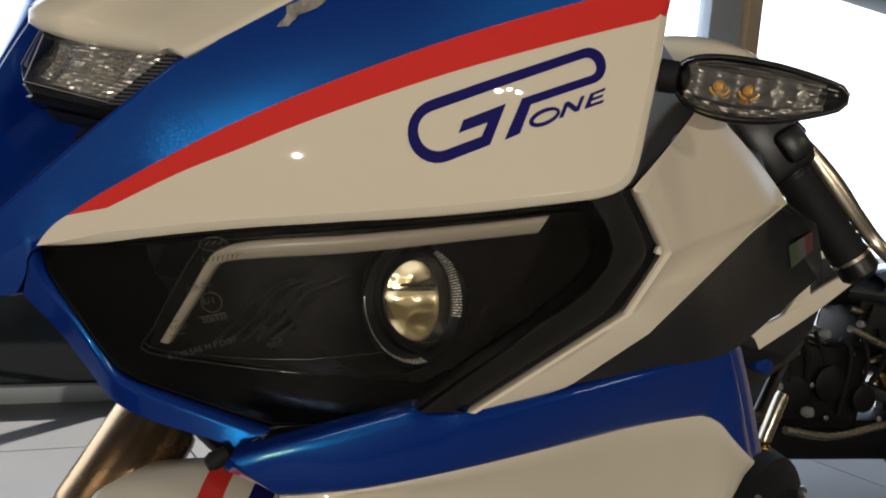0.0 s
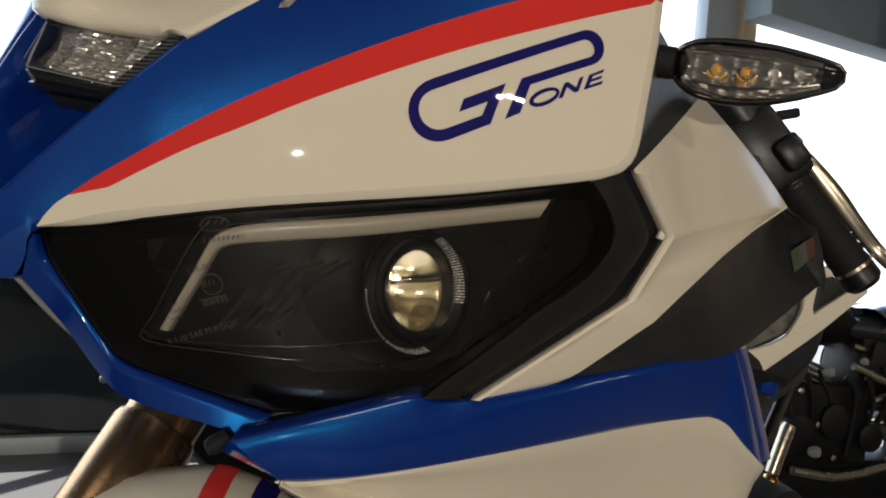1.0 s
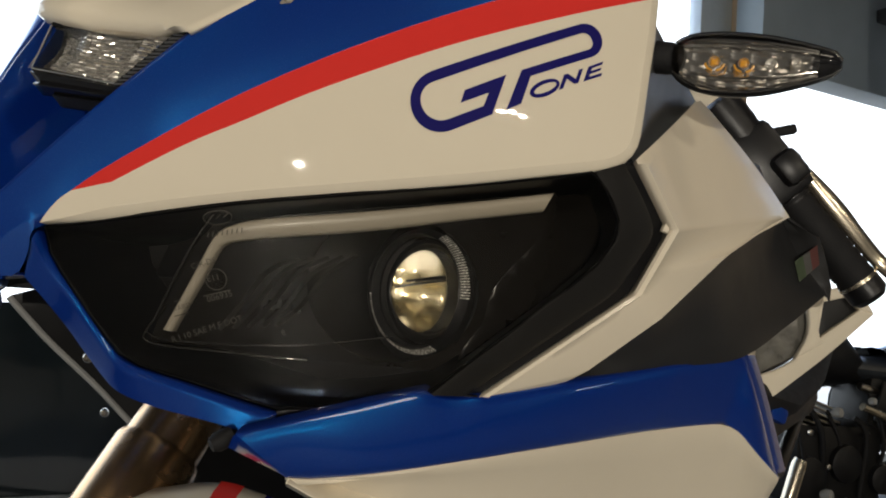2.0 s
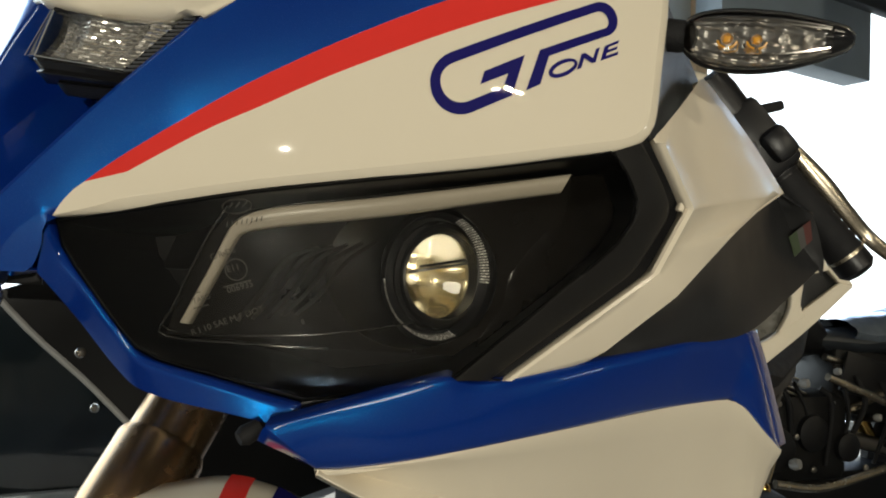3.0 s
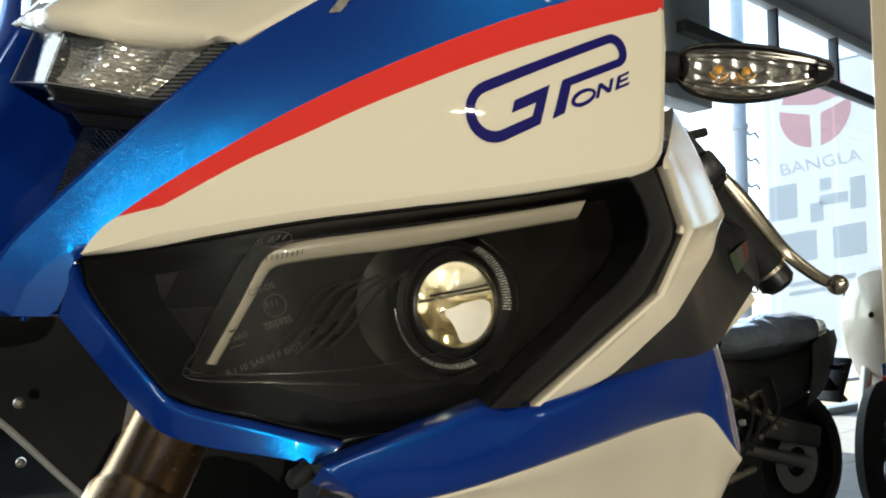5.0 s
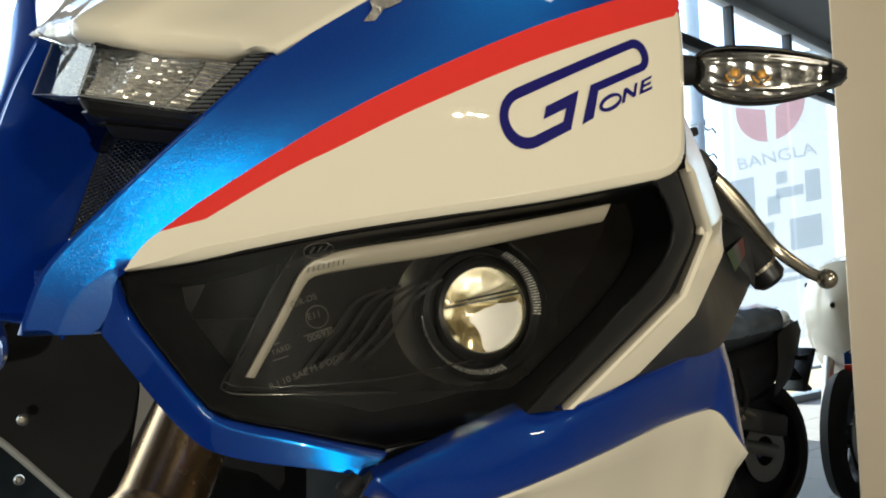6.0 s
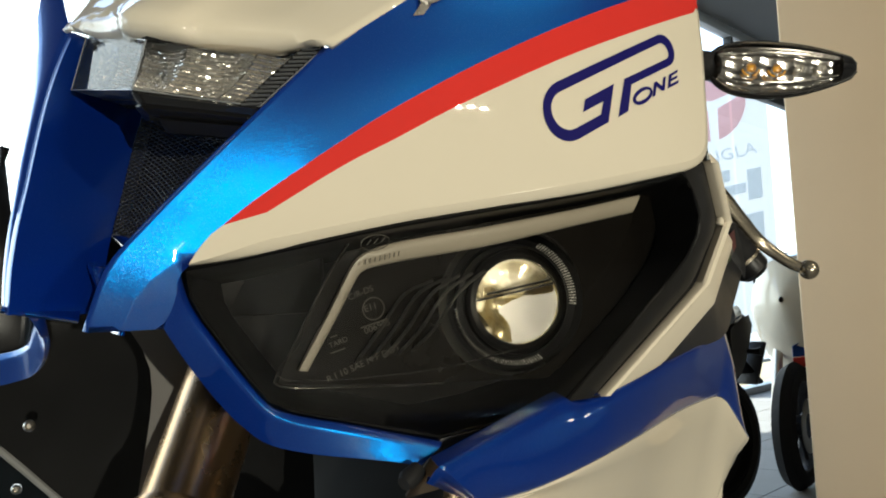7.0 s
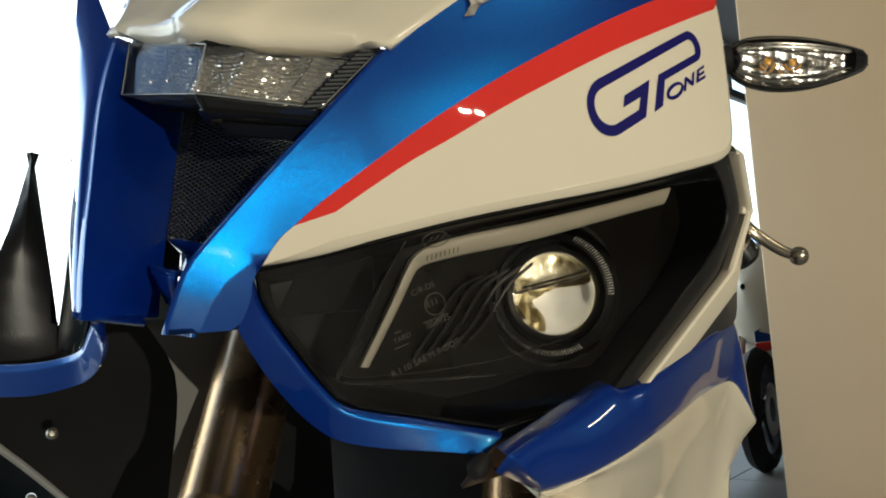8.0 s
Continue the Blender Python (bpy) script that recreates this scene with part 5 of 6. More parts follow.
# brake hose and a pale inner stay
part("inner_stay", loft([crv([(-0.225, 0.66, 0.905), (-0.205, 0.66, 0.86), (-0.215, 0.65, 0.78)], 10), crv([(-0.17, 0.66, 0.91), (-0.165, 0.66, 0.86), (-0.17, 0.65, 0.78)], 10)]), WALLP, bike, "pale inner stay behind the fork", thick=0.003)

# ---- turn signal ----
SA, SB = Vector((0.1155, 0.463, 1.0285)), Vector((0.190, 0.4365, 1.0215))
ax = (SB - SA).normalized()
fr = (FWD - ax * FWD.dot(ax)).normalized()
upv = ax.cross(fr)
if upv.z < 0:
    upv = -upv
prof = [(0.0, 0.006), (0.05, 0.0088), (0.14, 0.0112), (0.28, 0.0125), (0.42, 0.0125), (0.58, 0.0114), (0.74, 0.0091), (0.87, 0.0066), (0.95, 0.0047), (0.985, 0.0036), (1.0, 0.0014)]
stations = crv([(s, r * 1.22, 0) for s, r in prof], 26)
spine = lambda f: SA.lerp(SB, f) - upv * 0.0024 * math.sin(math.pi * f ** 0.8)      # the housing sags a little


def shell(a0, a1, grow, deep, k=18, s0=0, s1=26):
    rows = []
    for st in stations[s0:s1]:
        c = spine(st.x)
        rows.append([c + grow * st.y * (math.sin(a) * upv) + deep * st.y * math.cos(a) * fr for a in [radians(a0 + (a1 - a0) * j / k) for j in range(k + 1)]])
    return rows


sig = part("turn_signal", loft(shell(84, 276, 1.0, 0.95), None), BLACK, bike, "black teardrop turn signal with a clear lens", smooth=60, thick=0.0012)
part("signal_lens", loft(shell(-86, 86, 1.0, 1.02), tuple(fr)), SIGCLEAR, sig, "clear glossy signal lens", smooth=60)
part("signal_tip", loft(shell(-96, 96, 1.015, 1.04, s0=22), tuple(fr)), GLOSSBLACK, sig, "black end of the signal housing", smooth=60)
lip = [spine(st.x) + 0.98 * st.y * math.sin(radians(76)) * upv + 0.95 * st.y * math.cos(radians(76)) * fr for st in stations]
lip2 = [spine(st.x) - 0.98 * st.y * math.sin(radians(76)) * upv + 0.95 * st.y * math.cos(radians(76)) * fr for st in stations[::-1]]
part("signal_rim", tube(lip + lip2, 0.0005, None, 8, False), CHROME, sig)
liner = shell(-80, 80, 0.86, -0.1, s0=1, s1=26)
for i, r in enumerate(liner):
    for k, p in enumerate(r):
        p += fr * (0.0011 * abs(math.sin(i * 1.05)) + 0.0004 * math.sin(k * 1.7 + i * 0.6))
part("signal_liner", loft(liner, tuple(fr)), SIGLINER, sig, "bright ribbed signal reflector", smooth=50)
for f in (0.26, 0.44, 0.6, 0.75):
    c = spine(f) + fr * 0.0016
    w = 0.0056 - 0.002 * f
    cup = part("diode_cup", spin([(0, 0.0004), (0.0006, w * 0.42), (0.0024, w * 0.66), (0.0026, w * 0.6)], axis_to(c, fr, upv), 8), OPTIC, sig, smooth=20)
    if f < 0.5:
        part("diode", box(0.0034, 0.0034, 0.0018, axis_to(c + fr * 0.0014, fr, upv), bevel=0.0005), AMBER, cup, "small amber diode")
        # amber arcs put in for the orange spill round each diode
        for a0, a1, far in ((190, 260, 0.0046), (285, 350, 0.0049)):
            arc = [c + fr * 0.0012 + far * (ax * math.cos(a) + upv * 0.9 * math.sin(a)) for a in [radians(a0 + (a1 - a0) * k / 6) for k in range(7)]]
            part("amber_spill", tube(arc, 0.0006, None, 6), AMBER, cup, "amber arc painted for the diode's spill on the reflector")
for h in (0.55, 0.68, -0.55):
    pts = [spine(st.x) + upv * st.y * h + fr * st.y * 0.45 for st in stations[3:23]]
    part("signal_ridge", tube(pts, 0.0007, None, 6), CHROME, sig)
stalk = crv([SA + ax * 0.001 - fr * 0.004, SA - ax * 0.008, SA - ax * 0.03 - fr * 0.004], 8)
part("signal_stalk", tube(stalk, [0.0075, 0.0085, 0.0085, 0.009, 0.0095, 0.01, 0.0105, 0.011], None, 16), MATTE, sig, "black rubber signal stalk")

# ---- handlebar: grip, switch block, clutch lever ----
grip_a, grip_b = Vector((0.222, 0.795, 1.0905)), Vector((0.356, 0.790, 0.9345))
gdir = (grip_b - grip_a).normalized()
along = lambda f, x=0.0, z=0.0, y=0.0: grip_a.lerp(grip_b, f) + Vector((0.76, 0, 0.65)) * x + Vector((0, y, z))
grip = part("handlebar_grip", tube([along(0.52 + 0.48 * k / 20) for k in range(21)], [0.0164 + (0.0011 if k % 2 else 0) for k in range(20)] + [0.0156], None, 22), MATTE, bike, "black ribbed rubber handlebar grip")
part("bar_end", spin([(0, 0.0164), (0.003, 0.0173), (0.015, 0.0173), (0.020, 0.013), (0.021, 0.0)], axis_to(grip_b - gdir * 0.002, gdir), 24), BLACK, grip)
part("bar_end_ring", spin([(0, 0.0170), (0, 0.0179), (0.0033, 0.0179), (0.0033, 0.0170)], axis_to(grip_b - gdir * 0.004, gdir), 24), LEVER, grip, "bright bar end ring")
swb = part("switch_block", box(0.044, 0.046, 0.074, axis_to(along(0.36), gdir), bevel=0.008), BLACK, bike, "black handlebar switch block")
part("switch_button", box(0.024, 0.009, 0.009, pose(*along(0.30, 0.031, 0.004), 0, -14, 0), bevel=0.0025), MATTE, swb)
part("switch_button", box(0.016, 0.012, 0.020, pose(*along(0.40, 0.021), 0, 40, 0), bevel=0.004), MATTE, swb)
for k in range(4):
    part("switch_ridge", box(0.004, 0.02, 0.006, pose(*along(0.44 + 0.035 * k, 0.022), 0, 40, 0), bevel=0.001), MATTE, swb)
part("handlebar", tube([along(0.56), along(0.1), along(0.02), along(0.0)], [0.017, 0.0225, 0.0215, 0.014], None, 22), BLACK, bike, "black handlebar clamp and tube")
lv = crv([(0.300, 0.786, 1.032), (0.3066, 0.784, 1.0247), (0.331, 0.783, 0.998), (0.352, 0.784, 0.974), (0.3735, 0.786, 0.9517), (0.3949, 0.773, 0.930), (0.4065, 0.7645, 0.9225)], 26)
rows = []
for i, p in enumerate(lv):
    f = i / 25
    d = (lv[min(i + 1, 25)] - lv[max(i - 1, 0)]).normalized()
    s = Vector((0, -1, 0)).cross(d).normalized()
    t = d.cross(s)
    a, b = 0.0062 + 0.0026 * math.sin(min(1, f * 2.2) * math.pi * 0.75) - 0.0024 * f * f, 0.0055 - 0.0015 * f
    rows.append([p + s * a * math.cos(k) + t * b * math.sin(k) for k in [2 * math.pi * j / 16 for j in range(16)]])
lever = part("clutch_lever", loft(rows, None, True), LEVER, bike, "silver metal clutch lever", smooth=60)
bm = bmesh.new()
bmesh.ops.create_uvsphere(bm, u_segments=20, v_segments=14, radius=0.0098, matrix=Matrix.Translation((0.4095, 0.763, 0.9216)))
part("lever_ball", bm, LEVER, lever, "round silver lever end")
part("lever_perch", box(0.03, 0.024, 0.03, axis_to(along(0.42, 0.008, 0, -0.02), gdir), bevel=0.006), BLACK, bike, "black lever perch")

# pale slotted frame strut with a dark and a wrapped opening
at = lambda x, z, y=1.045: Vector((x, y, z))
low_edge = crv([at(0.487, 0.9125), at(0.436, 0.862), at(0.395, 0.826), at(0.36, 0.797), at(0.338, 0.779)], 16)
top_edge = crv([at(0.470, 0.9165), at(0.424, 0.880), at(0.402, 0.858), at(0.378, 0.841), at(0.345, 0.828)], 16)
strut = part("frame_strut", loft([low_edge, top_edge], (0, -1, 0)), WHITE, bike, "pale slotted frame strut", thick=0.012, bevel=0.002)
part("strut_end", loft([crv([at(0.487, 0.9125), at(0.464, 0.947)], 4), crv([at(0.469, 0.916), at(0.455, 0.931)], 4)], (0, -1, 0)), WHITE, strut, thick=0.012, bevel=0.002)
part("strut_top", loft([crv([at(0.464, 0.947), at(0.395, 0.928)], 6), crv([at(0.456, 0.9305), at(0.395, 0.914)], 6)], (0, -1, 0)), WHITE, strut, thick=0.012, bevel=0.002)
part("strut_post", loft([crv([at(0.406, 0.93, 1.044), at(0.411, 0.90, 1.044), at(0.409, 0.88, 1.044), at(0.396, 0.853, 1.044)], 8), crv([at(0.428, 0.93, 1.044), at(0.425, 0.905, 1.044), at(0.423, 0.885, 1.044), at(0.43, 0.875, 1.044)], 8)], (0, -1, 0)), WHITE, strut, thick=0.012, bevel=0.002)
part("strut_pane", loft([crv([at(0.42, 0.87, 1.056), at(0.473, 0.913, 1.056)], 4), crv([at(0.42, 0.93, 1.056), at(0.46, 0.938, 1.056)], 4)], (0, -1, 0)), INNER, strut, "dark cover behind the slot", thick=0.004)
part("strut_web", loft([crv([at(0.30, 0.80, 1.058), at(0.42, 0.868, 1.058)], 12), crv([at(0.30, 0.93, 1.062), at(0.42, 0.915, 1.062)], 12)], (0, -1, 0)), SLOTWRAP, strut, "crinkled clear wrapping over the slot", thick=0.004)
part("strut_foot", box(0.03, 0.03, 0.02, pose(0.384, 1.084, 0.785, 0, 20, 30), bevel=0.005), BLUE, bike, "small blue bracket")
# the rest of the motorcycle: tank, seat, engine, rear wheel
back_at = lambda f, l, z: Vector((-0.22, 0.397, 0)) + FWD * -f + Vector((0.81, -0.586, 0)) * l + Vector((0, 0, z))
rows = []
for f, w, zt, zb in ((0.42, 0.10, 1.02, 0.86), (0.52, 0.13, 1.06, 0.84), (0.66, 0.14, 1.04, 0.82), (0.78, 0.11, 0.95, 0.82), (0.86, 0.08, 0.86, 0.80)):
    rows.append([back_at(f, w * math.sin(a), (zt + zb) / 2 + (zt - zb) / 2 * math.cos(a)) for a in [2 * math.pi * k / 20 for k in range(20)]])
tank = part("tank", loft(rows, None, True), WHITE, bike, "white fuel tank")
bm = bmesh.new()
bmesh.ops.create_uvsphere(bm, u_segments=32, v_segments=18, radius=1, matrix=pose(0.27, 1.12, 1.150, 0, 8, 20) @ Matrix.Diagonal((0.085, 0.10, 0.026, 1)))
part("tank_crown", bm, WHITE, tank, "cream rounded crown of the tank")
part("crown_seat", box(0.13, 0.12, 0.10, pose(0.255, 1.13, 1.09, 0, 0, 20), bevel=0.02), BLACK, tank)
rows = []
for f, w, zt, zb in ((0.80, 0.09, 0.86, 0.78), (0.95, 0.11, 0.83, 0.76), (1.1, 0.10, 0.86, 0.78), (1.3, 0.07, 0.93, 0.86), (1.42, 0.03, 0.95, 0.91)):
    rows.append([back_at(f, w * math.sin(a), (zt + zb) / 2 + (zt - zb) / 2 * math.cos(a)) for a in [2 * math.pi * k / 20 for k in range(20)]])
part("seat", loft(rows, None, True), MATTE, bike, "black seat and tail")
part("engine", box(0.34, 0.26, 0.34, pose(*back_at(0.62, 0, 0.45), 0, 0, 54), bevel=0.03), INNER, bike)
part("rear_wheel", spin([(-0.07, 0.23), (-0.05, 0.28), (0.0, 0.30), (0.05, 0.28), (0.07, 0.23), (0.06, 0.21), (-0.06, 0.21), (-0.07, 0.23)], axis_to(back_at(1.36, -0.05, 0.27), (0.81, -0.586, 0)), 48), MATTE, bike, "black rear tyre")
peg = part("foot_peg", tube([(0.598, 1.55, 0.660), (0.595, 1.55, 0.652), (0.572, 1.546, 0.572)], [0.010, 0.0125, 0.0125], None, 18), LEVER, bike, "small gold and steel foot peg")
bm = bmesh.new()
bmesh.ops.create_uvsphere(bm, u_segments=14, v_segments=10, radius=0.0155, matrix=Matrix.Translation((0.570, 1.545, 0.556)))
part("peg_end", bm, GOLD, peg)
part("swing_arm", tube([back_at(0.72, 0.10, 0.42), back_at(0.95, 0.12, 0.37), back_at(1.22, 0.11, 0.30)], [0.035, 0.03, 0.024], None, 12), INNER, bike, "black swing arm")
part("subframe_rail", tube([back_at(0.72, 0.09, 0.74), back_at(1.0, 0.07, 0.70), back_at(1.3, 0.04, 0.84)], 0.009, None, 14), INNER, bike)
part("footrest_plate", box(0.14, 0.012, 0.13, pose(*back_at(0.86, 0.15, 0.50), 0, 20, 54), bevel=0.004), INNER, bike, "black footrest plate")
part("chain_guard", box(0.30, 0.03, 0.06, pose(*back_at(1.06, 0.11, 0.42), 0, 14, 54), bevel=0.01), INNER, bike)
part("tail_cover", box(0.34, 0.16, 0.12, pose(*back_at(1.0, 0.0, 0.80), 0, -8, 54), bevel=0.03), INNER, bike, "black tail cover")
for k, (f, l, z) in enumerate(((0.80, 0.165, 0.55), (0.90, 0.165, 0.56), (0.86, 0.165, 0.45), (0.98, 0.14, 0.62), (0.76, 0.15, 0.66), (0.70, 0.15, 0.40))):
    part("bolt", spin([(0, 0.009), (0.004, 0.009), (0.007, 0.006), (0.004, 0.004), (0.004, 0)], axis_to(back_at(f, l, z), (0.81, -0.586, 0)), 10), STEEL, bike)
for k in range(4):
    q = [back_at(0.60 + 0.05 * k, 0.13, 0.66 - 0.02 * k), back_at(0.66 + 0.05 * k, 0.17, 0.55), back_at(0.72 + 0.06 * k, 0.15, 0.40 + 0.03 * k)]
    part("hose", tube(crv(q, 12), 0.006, None, 8), MATTE, bike, "black rubber hose")
part("side_stand", tube([back_at(0.62, 0.12, 0.32), back_at(0.66, 0.24, 0.008)], 0.011, None, 12), BLACK, bike, "black side stand")


# ---- other parked motorcycles ----
def parked(name, m, label, shell_mat, wrap):
    """A naked-looking motorcycle along local x, rear at the origin, on its wheels."""
    ob = thing(name, m, label, "motorcycle", "parked motorcycles")

    def p(nm, bm, mat, parent=None, label="", **k):
        bmesh.ops.transform(bm, matrix=m, verts=bm.verts)
        o = part(nm, bm, mat, parent or ob, label, **k)
        o.matrix_parent_inverse = m.inverted() if parent is None else Matrix()
        return o
    for x, w, r in ((0.0, 0.075, 0.305), (-1.36, 0.055, 0.30)):
        wheel = p("wheel", spin([(-w, r - 0.07), (-w * 0.75, r - 0.025), (0, r), (w * 0.75, r - 0.025), (w, r - 0.07), (w * 0.8, r - 0.09), (-w * 0.8, r - 0.09), (-w, r - 0.07)], pose(x, 0, r, 90), 44), MATTE, None, "black tyre")
        rim = bmesh.new()
        spin([(-0.03, 0.03), (-0.03, 0.05), (0.03, 0.05), (0.03, 0.03)], pose(x, 0, r, 90), 20, rim)
        spin([(-w * 0.7, r - 0.075), (w * 0.7, r - 0.075), (w * 0.7, r - 0.095), (-w * 0.7, r - 0.095), (-w * 0.7, r - 0.075)], pose(x, 0, r, 90), 36, rim)
        for k in range(5):
            a = 2 * math.pi * k / 5 + 0.3
            tube([(x + 0.04 * math.cos(a), 0, r + 0.04 * math.sin(a)), (x + (r - 0.09) * math.cos(a), 0, r + (r - 0.09) * math.sin(a))], 0.011, rim, 8)
        if x == 0.0:
            spin([(-0.012, 0.04), (-0.014, r - 0.09), (0.014, r - 0.09), (0.012, 0.04)], pose(x, 0, r, 90), 30, rim)
        p("rim", rim, BLACK, wheel)
        p("brake_disc", spin([(0.05, 0.06), (0.05, 0.125), (0.054, 0.125), (0.054, 0.06)], pose(x, 0, r, 90), 32), STEEL, wheel)
        p("brake_disc", spin([(-0.05, 0.06), (-0.05, 0.125), (-0.054, 0.125), (-0.054, 0.06)], pose(x, 0, r, 90), 32), STEEL, wheel)
    ring_ = [2 * math.pi * k / 20 for k in range(20)]

    def body(stations):
        return loft([[Vector((x, w * math.sin(a), (zt + zb) / 2 + (zt - zb) / 2 * math.cos(a))) for a in ring_] for x, w, zt, zb in stations], None, True)
    p("seat", body(((-0.62, 0.10, 0.80, 0.72), (-0.45, 0.13, 0.80, 0.70), (-0.2, 0.13, 0.83, 0.71), (0.02, 0.11, 0.86, 0.74), (0.15, 0.07, 0.87, 0.79), (0.2, 0.02, 0.86, 0.82))), SEATM, None, "black vinyl seat")
    if wrap:
        ends = ((-0.5, 0.135, 0.825, 0.73), (-0.3, 0.145, 0.855, 0.72), (-0.1, 0.14, 0.89, 0.73), (0.08, 0.12, 0.90, 0.75), (0.2, 0.06, 0.88, 0.79))
        bm = body([[u + (v - u) * k / 8 for u, v in zip(a, b)] for a, b in zip(ends, ends[1:]) for k in range(8)] + [ends[-1]])
        for v in bm.verts:
            q = Vector((v.co.x * 6 + v.co.z * 5, v.co.y * 11, v.co.z * 8))
            v.co += Vector((0, 0.010 * noise.noise(q + Vector((7, 0, 0))), 0.013 * (1 - 2.2 * abs(noise.noise(q)))))
        p("seat_wrap", bm, FILM, None, "crinkled plastic wrap over the seat")
    p("tail", body(((-0.56, 0.10, 0.73, 0.50), (-0.4, 0.12, 0.74, 0.46), (-0.2, 0.135, 0.75, 0.45), (0.0, 0.13, 0.78, 0.52), (0.16, 0.10, 0.83, 0.62), (0.27, 0.05, 0.84, 0.72))), BLACK, None, "black tail body")
    p("tail_panel", loft([crv([(-0.02, -0.128, 0.53), (0.10, -0.118, 0.60), (0.22, -0.075, 0.70)], 8), crv([(0.0, -0.142, 0.66), (0.12, -0.128, 0.73), (0.25, -0.076, 0.79)], 8), crv([(0.04, -0.118, 0.78), (0.14, -0.10, 0.82), (0.26, -0.055, 0.835)], 8)]), GREY, None, "grey side panel of the tail", thick=0.004)
    p("tank", body(((-0.58, 0.09, 0.82, 0.70), (-0.72, 0.14, 0.96, 0.68), (-0.9, 0.16, 1.02, 0.70), (-1.02, 0.13, 0.98, 0.74), (-1.08, 0.06, 0.9, 0.78))), shell_mat, None, "fuel tank")
    p("engine", box(0.36, 0.3, 0.3, pose(-0.72, 0, 0.43), bevel=0.04), INNER)
    for k in range(6):
        p("cooling_fin", box(0.22, 0.27, 0.006, pose(-0.82, 0, 0.56 + 0.018 * k, 0, 18), bevel=0.001), STEEL)
    p("belly_pan", box(0.74, 0.24, 0.16, pose(-0.62, 0, 0.24), bevel=0.04), BLACK)
    p("battery_box", box(0.46, 0.2, 0.24, pose(-0.34, 0, 0.60, 0, 6), bevel=0.03), INNER)
    p("chain_guard", box(0.34, 0.05, 0.09, pose(-0.1, -0.1, 0.44, 0, 12), bevel=0.015), GREY)
    p("number_plate_holder", box(0.02, 0.15, 0.2, pose(0.3, 0, 0.62, 0, 25), bevel=0.006), BLACK)
    p("swing_arm", tube([(-0.5, 0.1, 0.42), (0.0, 0.1, 0.31)], 0.028, None, 12), STEEL)
    p("swing_arm", tube([(-0.5, -0.1, 0.42), (0.0, -0.1, 0.31)], 0.028, None, 12), STEEL)
    p("frame_rail", tube([(-0.6, 0.09, 0.70), (-0.25, 0.09, 0.62), (0.1, 0.07, 0.72)], 0.013, None, 10), STEEL)
    p("frame_rail", tube([(-0.6, -0.09, 0.70), (-0.25, -0.09, 0.62), (0.1, -0.07, 0.72)], 0.013, None, 10), STEEL)
    p("foot_bracket", tube([(-0.52, -0.12, 0.52), (-0.3, -0.13, 0.6), (-0.22, -0.13, 0.46)], 0.014, None, 10), LEVER)
    for k in range(9):
        y = -0.155 + 0.012 * (k % 3)
        q = [(-0.95 + 0.09 * k, y, 0.66 - 0.02 * (k % 4)), (-0.90 + 0.085 * k, y - 0.02, 0.52 + 0.03 * (k % 2)), (-0.86 + 0.07 * k, y, 0.34 + 0.05 * (k % 3))]
        p("hose", tube(crv(q, 9), 0.007 + 0.003 * (k % 2), None, 8), MATTE)
        p("bolt", spin([(0, 0.011), (0.006, 0.010), (0.009, 0.005), (0.009, 0)], pose(-0.93 + 0.075 * k, -0.158, 0.33 + 0.11 * ((k * 2) % 3), 90), 10), STEEL)
    for k in range(3):
        p("side_cover", spin([(0, 0.075 - 0.012 * k), (0.02, 0.072 - 0.012 * k), (0.028, 0.055 - 0.012 * k), (0.03, 0)], pose(-0.86 + 0.15 * k, -0.148, 0.40 + 0.05 * (k % 2), 90), 22), BLACK)
    for x, y, z, r in ((-0.78, -0.19, 0.62, 0.018), (-0.64, -0.19, 0.66, 0.013), (-0.94, -0.19, 0.44, 0.015), (-0.82, -0.2, 0.36, 0.02), (-0.44, -0.17, 0.50, 0.014)):
        p("cap", spin([(-r, 0.0), (-r * 0.8, r * 0.7), (0, r), (r * 0.8, r * 0.8), (r, 0.3 * r), (r, 0)], pose(x, y, z, 80, 0, 20), 14), CAP, None, "pale round cap")
    for q in (((-0.66, -0.17, 0.64), (-0.42, -0.16, 0.56), (-0.16, -0.13, 0.47)), ((-0.9, -0.2, 0.30), (-0.7, -0.2, 0.28), (-0.4, -0.18, 0.33))):
        p("tan_rail", tube(crv(q, 10), 0.014, None, 10), LEVER, None, "tan painted rail")
    p("shock", tube([(-0.45, 0, 0.66), (-0.3, 0, 0.40)], 0.028, None, 12), GOLD)
    p("mudguard", body(((0.05, 0.07, 0.70, 0.66), (0.2, 0.06, 0.66, 0.62), (0.34, 0.05, 0.55, 0.52))), BLACK)
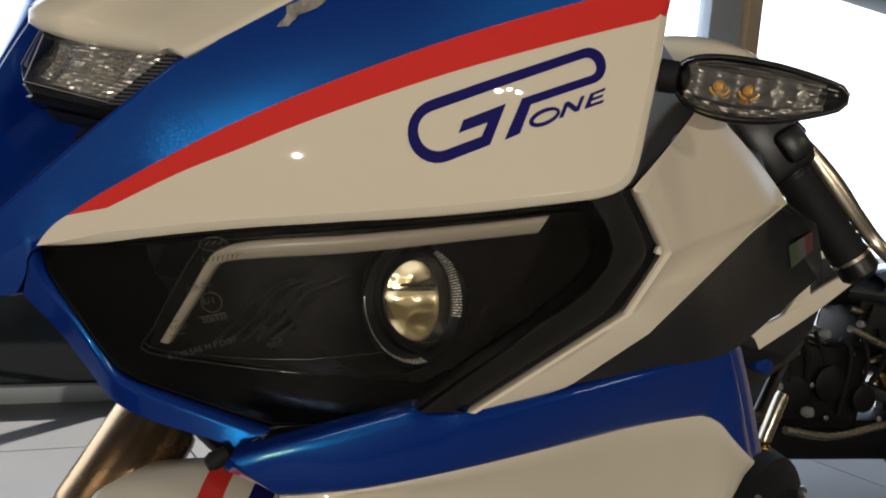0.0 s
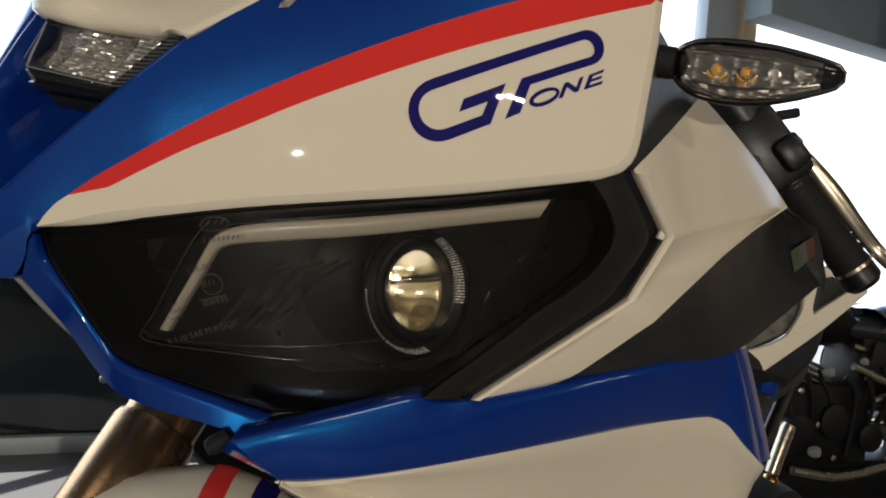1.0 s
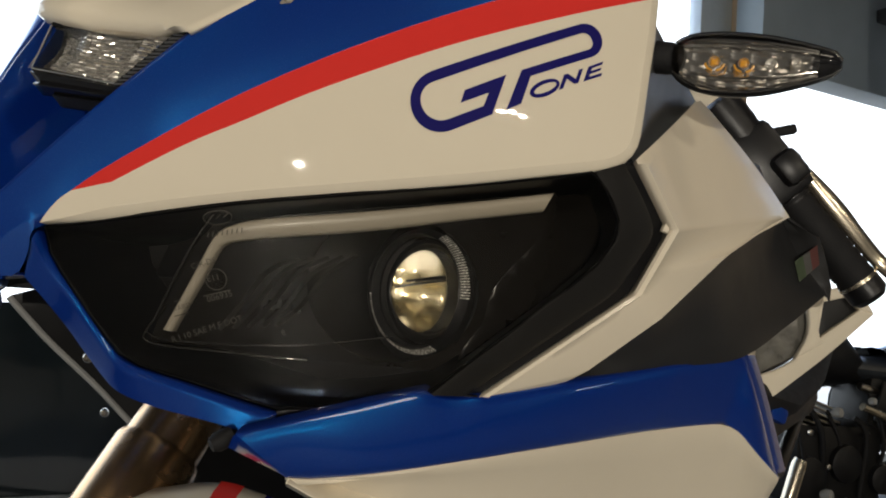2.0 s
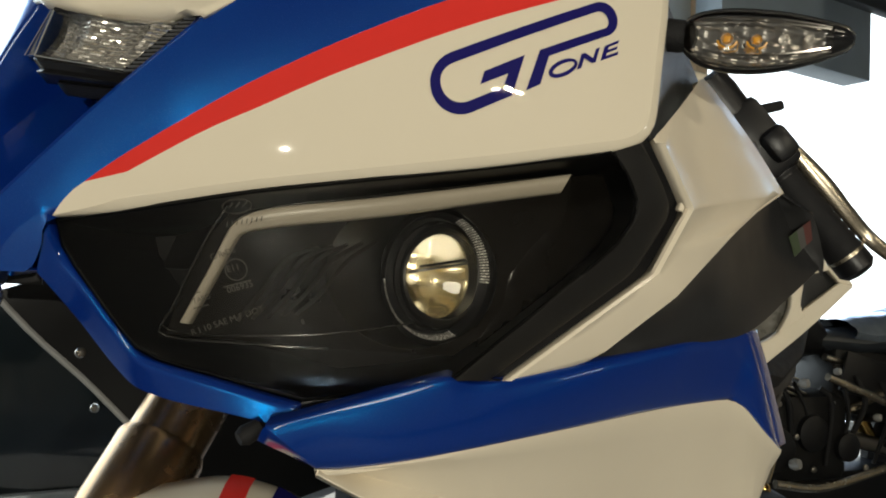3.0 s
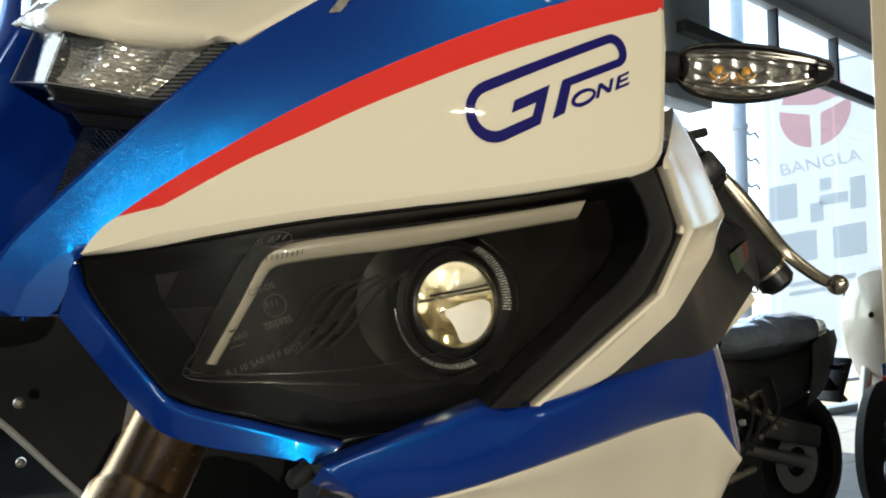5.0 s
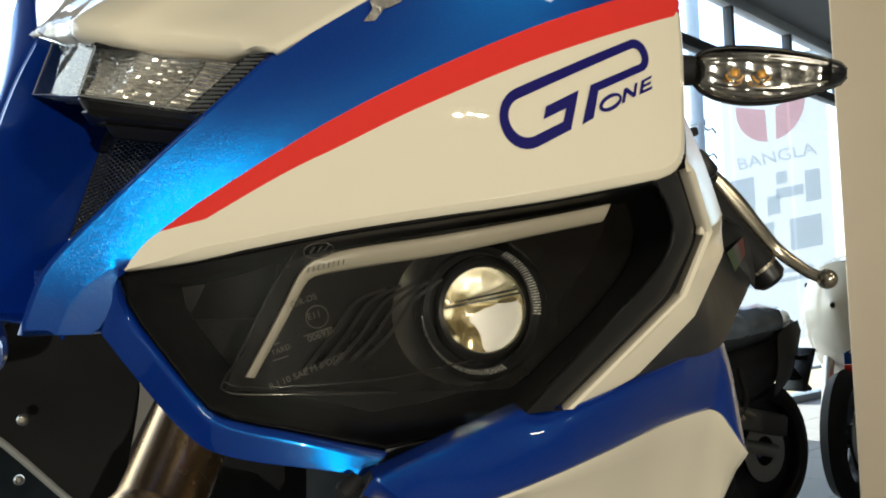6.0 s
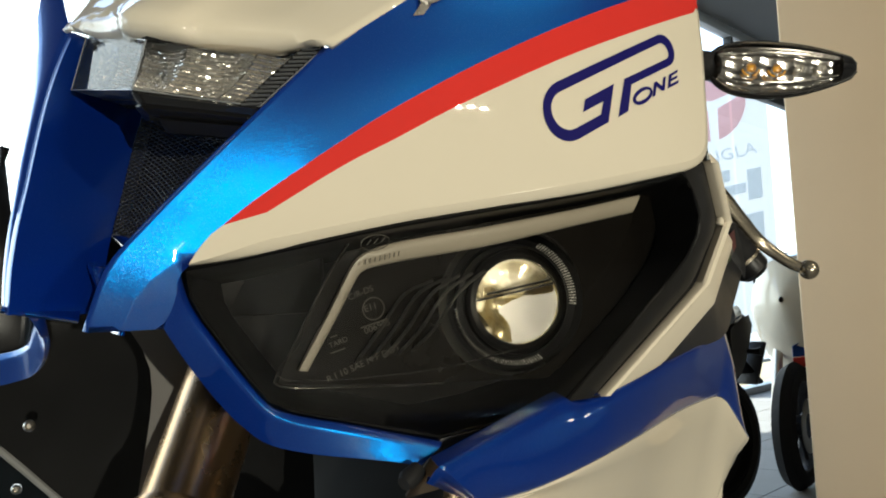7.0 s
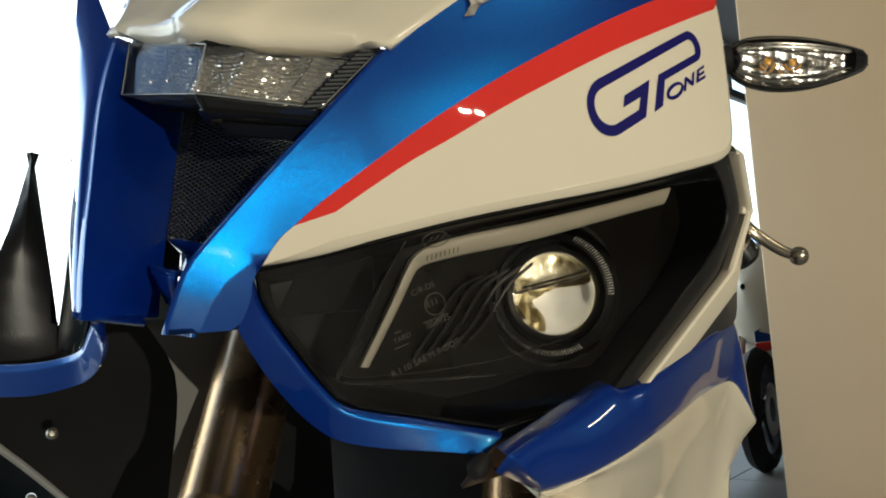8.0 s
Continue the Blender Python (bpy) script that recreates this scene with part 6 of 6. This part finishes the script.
    for s in (0.1, -0.1):
        p("fork_leg", tube([(-1.36, s, 0.30), (-1.1, s, 0.92)], 0.024, None, 12), STEEL)
        p("turn_signal", tube([(0.16, s * 0.6, 0.68), (0.17, s * 1.3, 0.68), (0.17, s * 1.7, 0.68)], [0.008, 0.012, 0.02], None, 10), BLACK)
    p("handlebar", tube([(-1.02, -0.25, 1.0), (-1.06, 0, 0.98), (-1.02, 0.25, 1.0)], 0.013, None, 10), BLACK)
    p("headlight", body(((-1.2, 0.08, 0.92, 0.78), (-1.28, 0.09, 0.92, 0.78), (-1.34, 0.05, 0.89, 0.80))), shell_mat)
    p("side_panel", box(0.3, 0.012, 0.14, pose(-0.4, -0.12, 0.62, 0, 14), bevel=0.004), shell_mat)
    if not wrap:
        side = ((-1.47, 0.012, 0.91, 0.88), (-1.44, 0.06, 0.98, 0.80), (-1.34, 0.17, 1.10, 0.68), (-1.15, 0.24, 1.14, 0.56), (-0.95, 0.25, 1.06, 0.42), (-0.72, 0.22, 0.92, 0.36), (-0.64, 0.02, 0.68, 0.60))
        fair = p("fairing", body(side), WHITE, None, "white full fairing with blue and red stripes")
        for lo, hi, paint in ((0.62, 0.72, BLUE), (0.56, 0.615, RED)):
            band = []
            for x, w, zt, zb in side[2:-1]:
                band.append([Vector((x, -1.012 * w * math.sin(math.acos(max(-1, min(1, (2 * z - zt - zb) / (zt - zb))))), z)) for z in (lo, (lo + hi) / 2, hi)])
            p("stripe", loft(band), paint, fair, thick=0.003)
    return ob


parked("parked_motorcycle", pose(1.86, 3.28, 0, 0, 0, 20), "black motorcycle with plastic wrapped seat parked near the column", BLACK, True)
parked("parked_motorcycle", pose(3.55, 4.35, 0, 0, 0, 38), "white and blue motorcycle parked beside the black one", WHITE, False)

# ---- floor tiles, the nearest ones last ----
me = bpy.data.meshes.new("tile")
tile = box(0.595, 0.595, 0.012, bevel=0.002)
tile.to_mesh(me)
tile.free()
me.materials.append(FLOOR)
for i in range(26):
    for j in range(11):
        o = new("tile", me)
        o.parent = ground
        o.matrix_world = WALL @ pose(S0 + 0.3 + 0.6 * i, -0.32 - 0.6 * j, 0.0)
